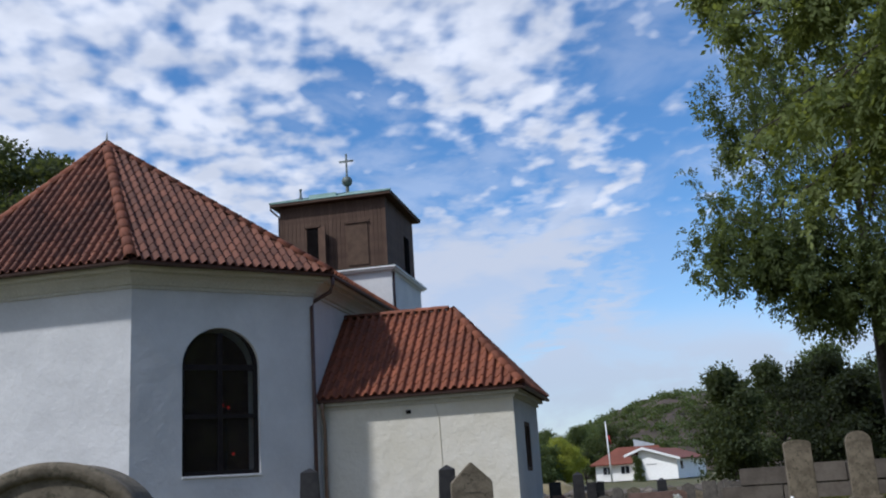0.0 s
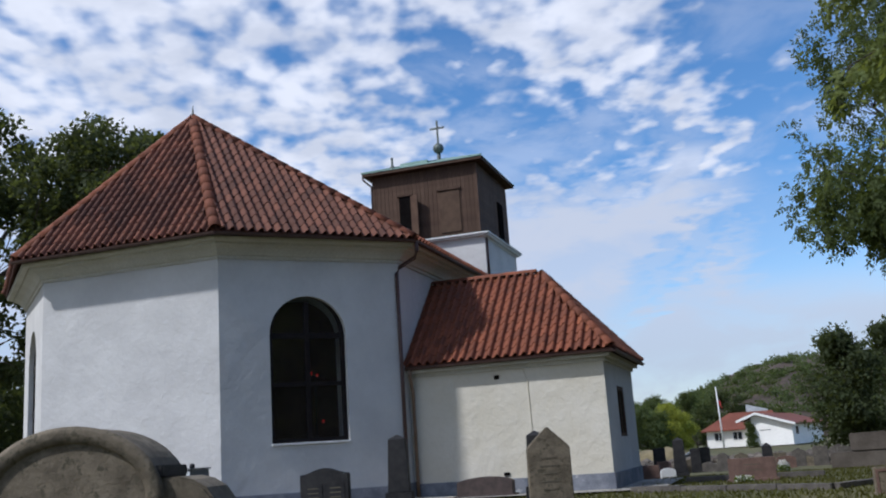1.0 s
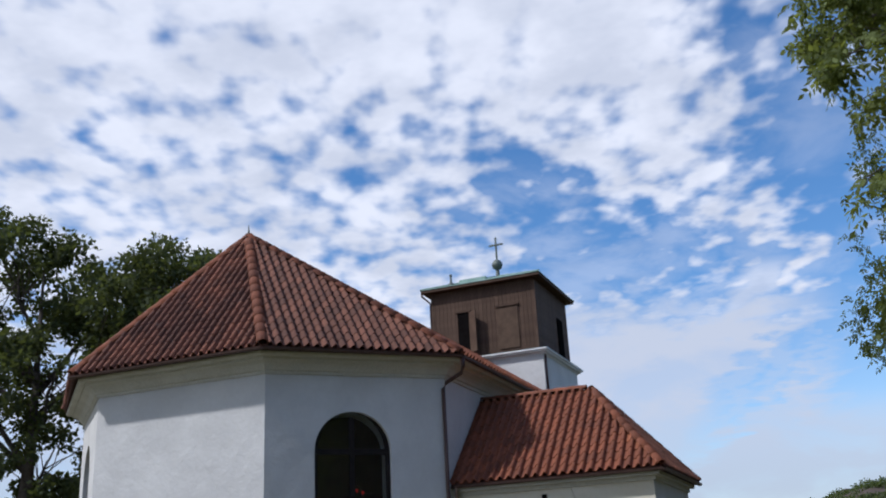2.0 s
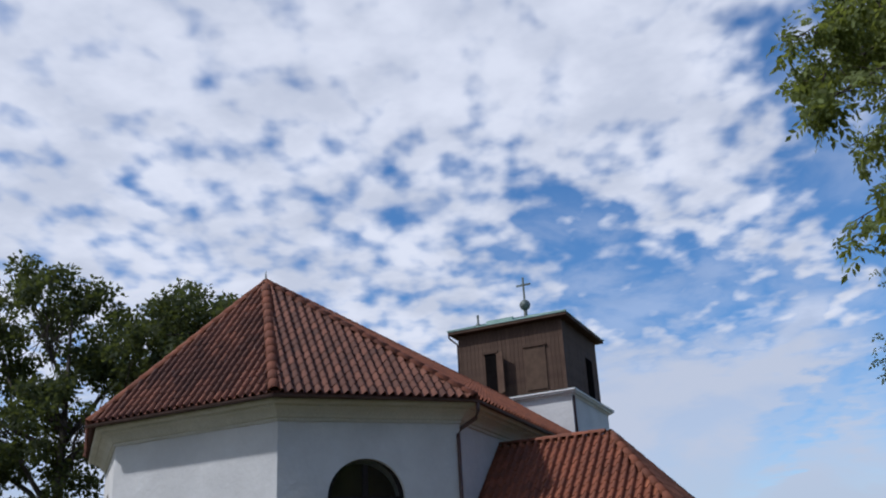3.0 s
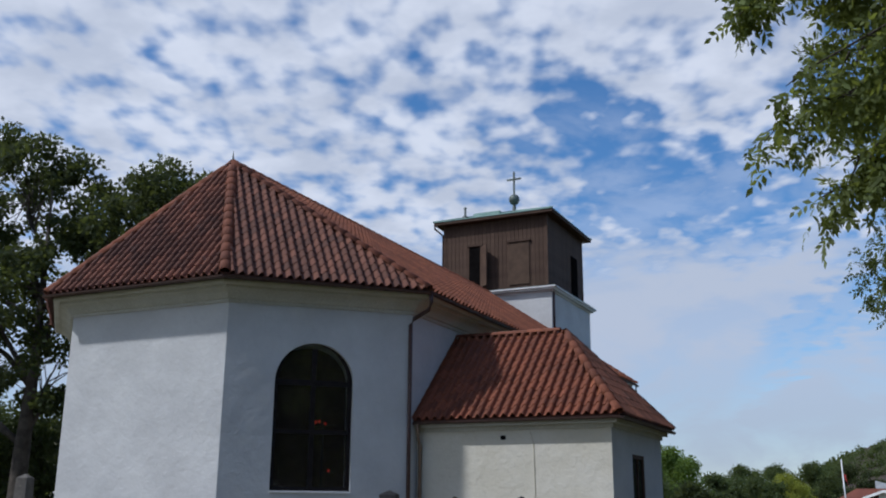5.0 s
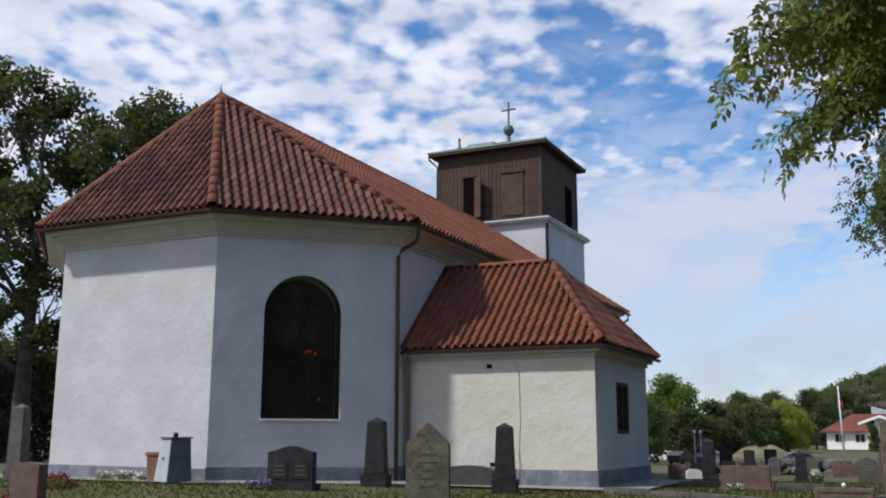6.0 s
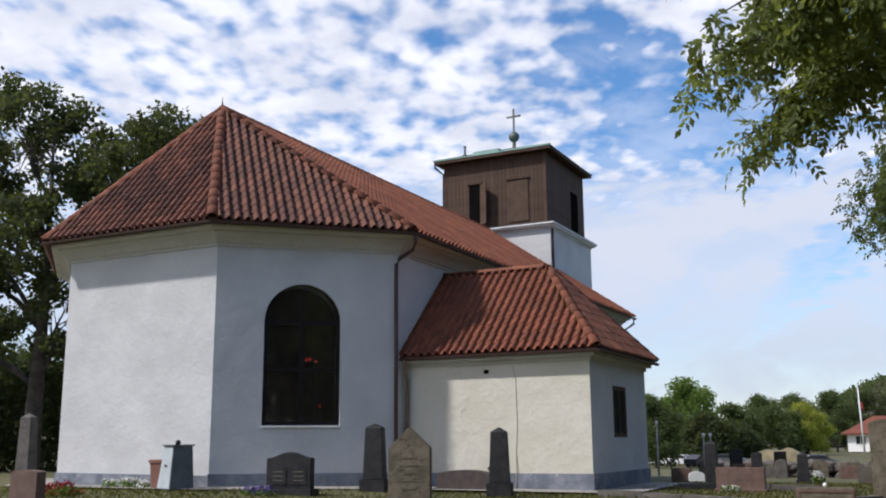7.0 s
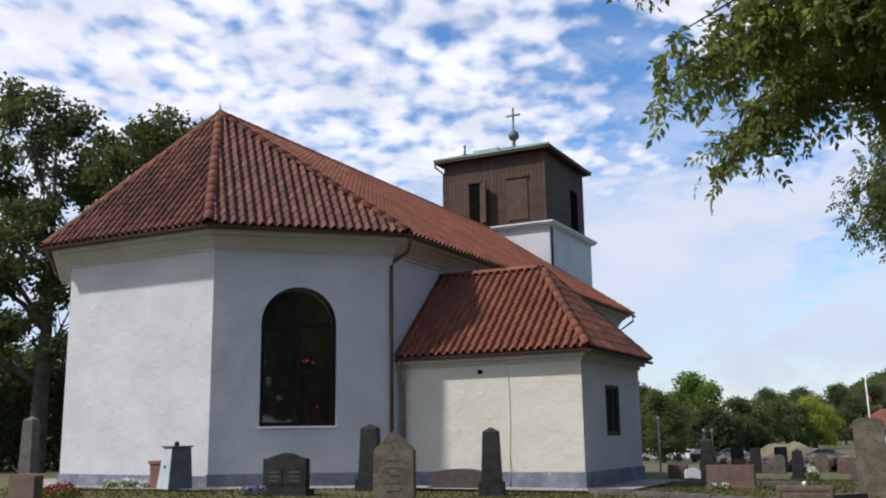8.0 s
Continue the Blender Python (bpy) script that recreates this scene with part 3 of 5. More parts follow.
# gutters and downpipes
def gutter(name, a, b, parent, r=0.065):
    a, b = Vector(a), Vector(b)
    ahead = (b - a).normalized()
    side = ahead.cross((0, 0, 1)).normalized()
    verts, n = [], 7
    for p in (a, b):
        for rr in (r, r - 0.012):
            verts += [p + side * (rr * math.cos(math.pi + math.pi * k / (n - 1))) + Vector((0, 0, rr * math.sin(math.pi + math.pi * k / (n - 1)))) for k in range(n)]
    faces = []
    for k in range(n - 1):
        faces += [(k, k + 1, 2 * n + k + 1, 2 * n + k), (n + k, 3 * n + k, 3 * n + k + 1, n + k + 1), (k, n + k, n + k + 1, k + 1), (2 * n + k, 2 * n + k + 1, 3 * n + k + 1, 3 * n + k)]
    faces += [(0, 2 * n, 3 * n, n), (n - 1, 2 * n - 1, 4 * n - 1, 3 * n - 1)]
    link(name, verts, faces, drain_brown, parent, "dark brown half-round gutter")


Z = EAVE - 0.05
d = 0.05
gutter("gutter", (-EA - d, EE - d, Z), (EA + d * 0.4, EE - d, Z), church)
gutter("gutter", (EA + d * 0.4, EE - d, Z), (EH + d, ES - d * 0.4, Z), church)
gutter("gutter", (EH + d, ES - d * 0.4, Z), (EH + d, NAVE_END, Z), church)
gutter("gutter", (HALF + 0.02, SAC_Y0 - d, SAC_Z - 0.05), (SAC_X + d, SAC_Y0 - d, SAC_Z - 0.05), sacristy)
gutter("gutter", (SAC_X + d, SAC_Y0 - d, SAC_Z - 0.05), (SAC_X + d, SAC_Y1, SAC_Z - 0.05), sacristy)
tube("downpipe", [(EH + d, ES + 0.05, Z - 0.03), (EH + d, ES + 0.05, Z - 0.25), (EH - 0.02, ES + 0.06, Z - 0.42), (HALF + 0.08, SHOULDER - 0.08, Z - 0.60), (HALF + 0.0, SHOULDER - 0.10, Z - 0.75),
                  (HALF + 0.0, SHOULDER - 0.10, 3.0), (HALF + 0.0, SHOULDER - 0.10, 0.15)], 0.052, drain_brown, church, "brown painted downpipe at the corner")
tube("downpipe", [(HALF + 0.14, SAC_Y0 - d, SAC_Z - 0.08), (HALF + 0.14, SAC_Y0 - d, SAC_Z - 0.25), (HALF + 0.13, 7.12, SAC_Z - 0.45), (HALF + 0.12, 7.24, SAC_Z - 0.62), (HALF + 0.12, 7.24, 0.15)],
     0.045, material("faded_pipe", ((0.20, 0.13, 0.085), (0.28, 0.19, 0.13)), 0.6, 4.0, 40.0, 0.1), sacristy, "faded tan downpipe beside the annex")
tube("downpipe", [(EH + d, NAVE_END - 0.3, Z - 0.03), (EH + d, NAVE_END - 0.3, Z - 0.25), (HALF + 0.1, NAVE_END - 0.75, Z - 0.7), (HALF + 0.08, NAVE_END - 0.8, 0.2)], 0.055, drain_brown, church)


# ---- the tower ----
def tower_part():
    tower = church
    cy = 28.6
    hb, hw, hc, hr = 2.83, 2.60, 3.10, 3.0
    bm = bmesh.new()
    add_box(bm, (-hb, cy - hb, 6.5), (hb, cy + hb, 10.70))
    base = part("tower_wall", bm, plaster, tower, "white plastered square tower base")
    bm = bmesh.new()
    for k, (h, z0, z1) in enumerate(((hb + 0.05, 10.60, 10.68), (hc - 0.08, 10.68, 10.76), (hc, 10.76, 10.84))):
        add_box(bm, (-h, cy - h, z0), (h, cy + h, z1 + 0.001 * k), None, 0.015)
    part("tower_cornice", bm, white_paint, base, "white stepped cornice round the tower")
    slab("tower_skirt", [[(-hc, cy - hc, 10.86), (hc, cy - hc, 10.86), (hw, cy - hw, 10.98), (-hw, cy - hw, 10.98)], [(hc, cy - hc, 10.86), (hc, cy + hc, 10.86), (hw, cy + hw, 10.98), (hw, cy - hw, 10.98)],
                         [(-hc, cy + hc, 10.86), (-hc, cy - hc, 10.86), (-hw, cy - hw, 10.98), (-hw, cy + hw, 10.98)]], dark_copper, base, 0.015, "dark sheet-metal skirt")
    bm = bmesh.new()
    add_box(bm, (-hw + 0.03, cy - hw + 0.03, 10.8), (hw - 0.03, cy + hw - 0.03, 14.5))
    belfry = part("belfry", bm, brown_board, tower, "dark brown boarded belfry")
    for face in range(4):
        turn = Matrix.Translation((0, cy, 0)) @ Matrix.Rotation(face * math.pi / 2, 4, "Z")
        shared = None
        for k in range(26):
            x = -hw + (k + 0.5) * 2 * hw / 26
            if shared is None:
                bm = bmesh.new()
                add_box(bm, (-0.0965, -0.022, 0), (0.0965, 0.0, 3.6), None, 0.005)
                bmesh.ops.recalc_face_normals(bm, faces=bm.faces)
                shared = bpy.data.meshes.new("board")
                bm.to_mesh(shared)
                bm.free()
                shared.materials.append(brown_board)
            ob = new("board", shared)
            ob.parent = belfry
            ob.matrix_basis = turn @ Matrix.Translation((x, -hw + 0.03, 10.9))
        box("corner_board", (-hw - 0.012, -hw - 0.012, 10.88), (-hw + 0.11, -hw + 0.11, 14.5), brown_board, belfry, m=turn)
        if face == 0:
            for x, is_open in ((-0.98, True), (1.22, False)):
                w = 0.30 if is_open else 0.50
                hatch = outline_solid("sound_hatch", [(x - w, 11.12), (x + w, 11.12), (x + w, 13.12), (x - w, 13.12)], 0.05, black_board if is_open else brown_door, belfry,
                                      "open dark sound hatch" if is_open else "closed brown wooden sound hatch", m=turn @ Matrix.Translation((0, -hw - 0.035, 0)))
                box("lintel", (x - w - 0.08, -hw - 0.09, 13.13), (x + w + 0.08, -hw - 0.01, 13.21), brown_board, belfry, m=turn)
                if is_open:
                    swing = turn @ Matrix.Translation((x + 0.31, -hw - 0.04, 0)) @ Matrix.Rotation(radians(-38), 4, "Z")
                    box("shutter", (0, -0.04, 11.15), (0.58, 0, 13.08), brown_board, belfry, "half-open brown shutter", m=swing)
        if face == 1:
            outline_solid("sound_hatch", [(0.75, 11.12), (1.65, 11.12), (1.65, 13.12), (0.75, 13.12)], 0.05, black_board, belfry, "open dark sound hatch", m=turn @ Matrix.Translation((0, -hw - 0.03, 0)))
    z = 14.46
    eave = [(-hr, cy - hr, z), (hr, cy - hr, z), (hr, cy + hr, z), (-hr, cy + hr, z)]
    top = (0, cy, 15.5)
    slab("tower_roof", [[eave[k], eave[(k + 1) % 4], top] for k in range(4)], copper, tower, 0.03, "low pyramid roof of green copper sheet")
    bm = bmesh.new()
    add_box(bm, (-hr + 0.03, cy - hr + 0.03, z - 0.16), (hr - 0.03, cy + hr - 0.03, z - 0.032))
    part("soffit", bm, brown_board, tower, "dark brown boarded eaves")
    for k in range(4):
        a, b = Vector(eave[k]), Vector(top)
        tube("roof_seam", [a + Vector((0, 0, 0.02)), b + Vector((0, 0, 0.02))], 0.03, copper, tower)
    tube("downpipe", [(-hr + 0.05, cy - hr + 0.1, z - 0.05), (-hr + 0.05, cy - hr + 0.1, z - 0.3), (-hw - 0.07, cy - hw + 0.05, z - 0.6), (-hw - 0.07, cy - hw + 0.05, 10.9)], 0.05, drain_brown, belfry)
    tube("downpipe", [(hb + 0.06, cy - hb + 0.12, 10.6), (hb + 0.06, cy - hb + 0.12, 8.8)], 0.05, drain_brown, base)
    cross = thing("roof_cross", "dark copper cross and ball on the tower roof", "cross", (0, cy, 15.3))
    tube("stem", [(0, 0, -0.05), (0, 0, 0.15), (0, 0, 0.6)], [0.16, 0.10, 0.09], dark_copper, cross)
    bm = bmesh.new()
    bmesh.ops.create_uvsphere(bm, u_segments=20, v_segments=12, radius=0.27)
    bm.transform(Matrix.Translation((0, 0, 0.80)))
    part("ball", bm, dark_copper, cross, "verdigris copper ball", True)
    bm = bmesh.new()
    add_box(bm, (-0.045, -0.03, 1.02), (0.045, 0.03, 2.27), None, 0.008)
    part("upright", bm, dark_copper, cross)
    bm = bmesh.new()
    add_box(bm, (-0.38, -0.033, 1.82), (0.38, 0.027, 1.91), None, 0.008)
    part("crossbar", bm, dark_copper, cross)
    vent = thing("roof_vent", "small grey metal vent pipe on the tower roof", "vent", (-1.72, cy - 2.1, 14.62))
    tube("pipe", [(0, 0, 0), (0, 0, 0.22), (0, 0, 0.24), (0, 0, 0.62)], [0.17, 0.13, 0.06, 0.05], dark_copper, vent)
    tube("cap", [(0, 0, 0.6), (0, 0, 0.68)], [0.075, 0.06], dark_copper, vent)
    box("roof_hatch", (-1.35, cy - 2.0, 14.6), (0.05, cy - 1.5, 14.98), copper, tower, "low copper roof hatch", m=None, bevel=0.03)


before = set(bpy.data.objects)
tower_part()
for ob in set(bpy.data.objects) - before:
    if ob.parent in (None, church):
        ob.matrix_basis = Matrix.Translation((0.08, 0, 0)) @ ob.matrix_basis

# small finial on the roof's point
tube("finial", [(0, ES, RIDGE), (0, ES, RIDGE + 0.18), (0, ES, RIDGE + 0.42)], [0.06, 0.03, 0.006], dark_copper, church, "small metal finial")


# ---- trees ----
def leaves(name, clumps, count, size, spread, mat, parent, droop=0.5, seed=1, label="", shape=2.4):
    """Many small folded leaves gathered round clump centres."""
    rng = np.random.default_rng(seed)
    clumps = np.array(clumps, float)
    radii = clumps[:, 3]
    weights = radii ** 2 / (radii ** 2).sum()
    pick = rng.choice(len(clumps), count, p=weights)
    offset = rng.normal(size=(count, 3))
    offset /= np.linalg.norm(offset, axis=1)[:, None]
    offset *= (rng.random(count) ** 0.45 * radii[pick] * spread)[:, None]
    offset[:, 2] *= 0.75
    at = clumps[pick, :3] + offset
    axis = rng.normal(size=(count, 3)) * 0.8 + offset / (radii[pick] * spread)[:, None] * 0.7
    axis[:, 2] -= droop
    axis /= np.linalg.norm(axis, axis=1)[:, None]
    side = np.cross(axis, rng.normal(size=(count, 3)))
    side /= np.linalg.norm(side, axis=1)[:, None]
    long = size * rng.uniform(0.7, 1.35, count)[:, None]
    wide = long / shape
    up = np.cross(axis, side)
    verts = np.stack([at, at + axis * long * 0.5 + side * wide * 0.5 + up * wide * 0.18, at + axis * long, at + axis * long * 0.5 - side * wide * 0.5 + up * wide * 0.18], 1).reshape(-1, 3)
    data = bpy.data.meshes.new(name)
    data.vertices.add(4 * count)
    data.vertices.foreach_set("co", verts.astype(np.float32).ravel())
    base = 4 * np.arange(count)[:, None]
    data.loops.add(6 * count)
    data.loops.foreach_set("vertex_index", (base + np.array([0, 1, 2, 0, 2, 3])).astype(np.int32).ravel())
    data.polygons.add(2 * count)
    data.polygons.foreach_set("loop_start", np.arange(0, 6 * count, 3, dtype=np.int32))
    data.update(calc_edges=True)
    data.validate()
    data.materials.append(mat)
    ob = new(name, data)
    ob.parent = parent
    if label:
        tagged(ob, label)
    return ob


def ash_leaves(name, clumps, count, size, mat, parent, seed, label="", pairs=3, fall=0.55):
    """Compound leaves: pairs of narrow leaflets and an end one along a drooping stalk."""
    rng = np.random.default_rng(seed)
    clumps = np.array(clumps, float)
    pick = rng.integers(0, len(clumps), count)
    at = clumps[pick, :3] + rng.normal(size=(count, 3)) * clumps[pick, 3][:, None] * 0.55

    def unit(v):
        return v / np.linalg.norm(v, axis=1)[:, None]

    stalk = rng.normal(size=(count, 3)) * 0.62
    stalk[:, 2] -= fall
    stalk = unit(stalk)
    side = unit(np.cross(stalk, rng.normal(size=(count, 3))))
    over = np.cross(stalk, side)
    long = size * rng.uniform(0.7, 1.3, count)[:, None]
    quads = []
    for k in range(pairs * 2 + 1):
        s = 0.0 if k == pairs * 2 else (1.0 if k % 2 else -1.0)
        base = at + stalk * long * (0.62 * (k // 2) + 0.3) + over * long * 0.10 * rng.normal(size=(count, 1))
        axis = unit(stalk * (0.62 if s else 1.0) + side * s * 0.85 + over * rng.normal(size=(count, 1)) * 0.30 - np.array([0, 0, 0.28]))
        broad = unit(np.cross(axis, over + 0.4 * rng.normal(size=(count, 3))))
        up = np.cross(axis, broad)
        l = long * rng.uniform(0.8, 1.15, (count, 1))
        quads.append(np.stack([base, base + axis * l * 0.45 + broad * l * 0.25 + up * l * 0.06, base + axis * l, base + axis * l * 0.45 - broad * l * 0.25 + up * l * 0.06], 1))
    verts = np.concatenate(quads, 0).reshape(-1, 3)
    n = len(verts) // 4
    data = bpy.data.meshes.new(name)
    data.vertices.add(4 * n)
    data.vertices.foreach_set("co", verts.astype(np.float32).ravel())
    data.loops.add(6 * n)
    data.loops.foreach_set("vertex_index", (4 * np.arange(n)[:, None] + np.array([0, 1, 2, 0, 2, 3])).astype(np.int32).ravel())
    data.polygons.add(2 * n)
    data.polygons.foreach_set("loop_start", np.arange(0, 6 * n, 3, dtype=np.int32))
    data.update(calc_edges=True)
    data.validate()
    data.materials.append(mat)
    ob = new(name, data)
    ob.parent = parent
    if label:
        tagged(ob, label)
    return ob


def limb(bm, a, b, r0, r1, rnd, sag=0.1, sides=6, steps=4):
    a, b = Vector(a), Vector(b)
    span = (b - a).length
    points = [a.lerp(b, k / steps) + Vector((rnd.uniform(-1, 1), rnd.uniform(-1, 1), rnd.uniform(-0.6, 0.6) + sag * 4 * (k / steps) * (1 - k / steps))) * span * 0.05 * (0 < k < steps) for k in range(steps + 1)]
    add_tube(bm, points, [r0 + (r1 - r0) * k / steps for k in range(steps + 1)], sides)


def tree(label, at, height, lobes, trunk_r, mat, count, size, clump_r=0.9, clumps_per=26, seed=1, name="tree", droop=0.5, fork=0.3, shape=2.4, shell=0.55, lean=(0, 0), hang=0, bough=0.38, pinnate=False):
    """A tapered trunk, limbs to each lobe of the crown, twigs to leaf clumps; lobes: x, y, z, radius from the base."""
    rnd = random.Random(seed)
    base = thing(name, label, "tree", at)
    clumps = []
    bm = bmesh.new()
    top = Vector((lean[0], lean[1], height * 0.82))
    knots = [Vector((0, 0, -0.2)), Vector((0, 0, 0.3)), Vector((rnd.uniform(-0.1, 0.1), rnd.uniform(-0.1, 0.1), height * 0.2)), top * 0.5 + Vector((rnd.uniform(-0.2, 0.2), rnd.uniform(-0.2, 0.2), 0)), top]
    add_tube(bm, knots, [trunk_r * 1.5, trunk_r * 1.05, trunk_r * 0.9, trunk_r * 0.55, trunk_r * 0.12], 9)
    trunk = part("trunk", bm, bark, base, "dark rough bark", True)
    for lx, ly, lz, lr in lobes:
        start = top * min(0.95, max(fork, (lz - lr * 0.8) / (height * 0.82) * 0.8))
        bm = bmesh.new()
        centre = Vector((lx, ly, lz))
        limb(bm, start, centre, trunk_r * bough, trunk_r * 0.10, rnd, 0.15)
        for k in range(clumps_per):
            way = Vector((rnd.gauss(0, 1), rnd.gauss(0, 1), rnd.gauss(0, 1))).normalized()
            tip = centre + Vector((way.x, way.y, way.z * 0.85)) * lr * rnd.uniform(shell, 1.05)
            clumps.append((*tip, clump_r * rnd.uniform(0.6, 1.25)))
            for j in range(rnd.randrange(hang + 1) if hang else 0):
                clumps.append((tip.x + rnd.gauss(0, 0.12), tip.y + rnd.gauss(0, 0.12), tip.z - 0.30 - 0.30 * j, clump_r * 0.42))
            if k % 2 == 0:
                limb(bm, start.lerp(centre, rnd.uniform(0.5, 1.0)), tip, trunk_r * 0.09, trunk_r * 0.02, rnd, 0.1, 4, 3)
        part("limb", bm, bark, base, "", True)
    if pinnate:
        ash_leaves("crown", clumps, count, size, mat, base, seed)
    else:
        leaves("crown", clumps, count, size, 1.0, mat, base, droop, seed, "", shape)
    return base


def lobes_for(seed, height, radius, low, n=9):
    """Uneven lobes filling a crown of that height and radius."""
    rnd = random.Random(seed)
    made = []
    for k in range(n):
        f = (k + 0.5) / n
        z = low + (height - low) * f
        wide = radius * math.sin(math.pi * min(0.97, 0.22 + 0.72 * f)) ** 0.8
        a = k * 2.4 + rnd.uniform(-0.5, 0.5)
        r = wide * rnd.uniform(0.42, 0.6)
        made.append((math.cos(a) * (wide - r) * 1.05, math.sin(a) * (wide - r) * 1.05, min(z, height - r * 0.8), r))
    return made


# the big trees north of the church
tree("tall dark leafy maple behind the church", (-12.6, 11.6, 0), 16.0, [(-4.5, -0.5, 13.2, 2.9), (-1.6, 0.3, 13.3, 2.8), (1.0, 2.5, 12.2, 2.5), (-6.0, 0, 9.5, 3.2), (-2.5, -1, 9.5, 3.0), (1.2, 0, 9.2, 2.6), (-4.0, -1, 6.0, 2.8), (0.5, 0.5, 6.0, 2.4), (-8.0, -1.0, 12.4, 3.0), (3.4, 1.0, 10.8, 2.0), (-8.0, -1, 6.5, 2.8)],
     0.33, leaf_dark, 46000, 0.20, 0.64, 30, 11, fork=0.25, droop=0.4, shape=1.5)
tree("leafy green ash beyond the church roof", (-8.0, 16.5, 0), 14.5, [(0, -3.0, 12.4, 2.2), (2.3, -4.0, 10.9, 1.9), (4.0, -5.5, 9.8, 1.5), (-2.0, 0, 12.0, 2.6), (0, 0, 8.0, 2.8)],
     0.34, leaf_dark, 22000, 0.20, 0.66, 28, 12, fork=0.3, droop=0.4, shape=1.7)
tree("dark leafy tree at the churchyard edge", (-22.0, 10.0, 0), 16.5, lobes_for(5, 16.5, 5.5, 3.0, 9), 0.4, leaf_dark, 20000, 0.32, 1.0, 20, 13, fork=0.2, shape=1.6)
for n, (x, y, h, r) in enumerate(((-19, 22, 6.0, 4.0), (-25, 18, 7.0, 4.5), (-30, 6, 6.5, 4.5), (-14, 25, 6.5, 4.0), (-17, 15, 4.6, 3.8), (-21, 11, 4.6, 3.8), (-13.5, 19, 4.8, 3.6), (-25, 8, 4.8, 4.0))):
    tree("dense dark shrub behind the graves", (x, y, 0), h, lobes_for(40 + n, h, r, 0.8, 6), 0.16, leaf_dark, 5000, 0.34, 1.1, 12, 40 + n, "shrub", fork=0.1)

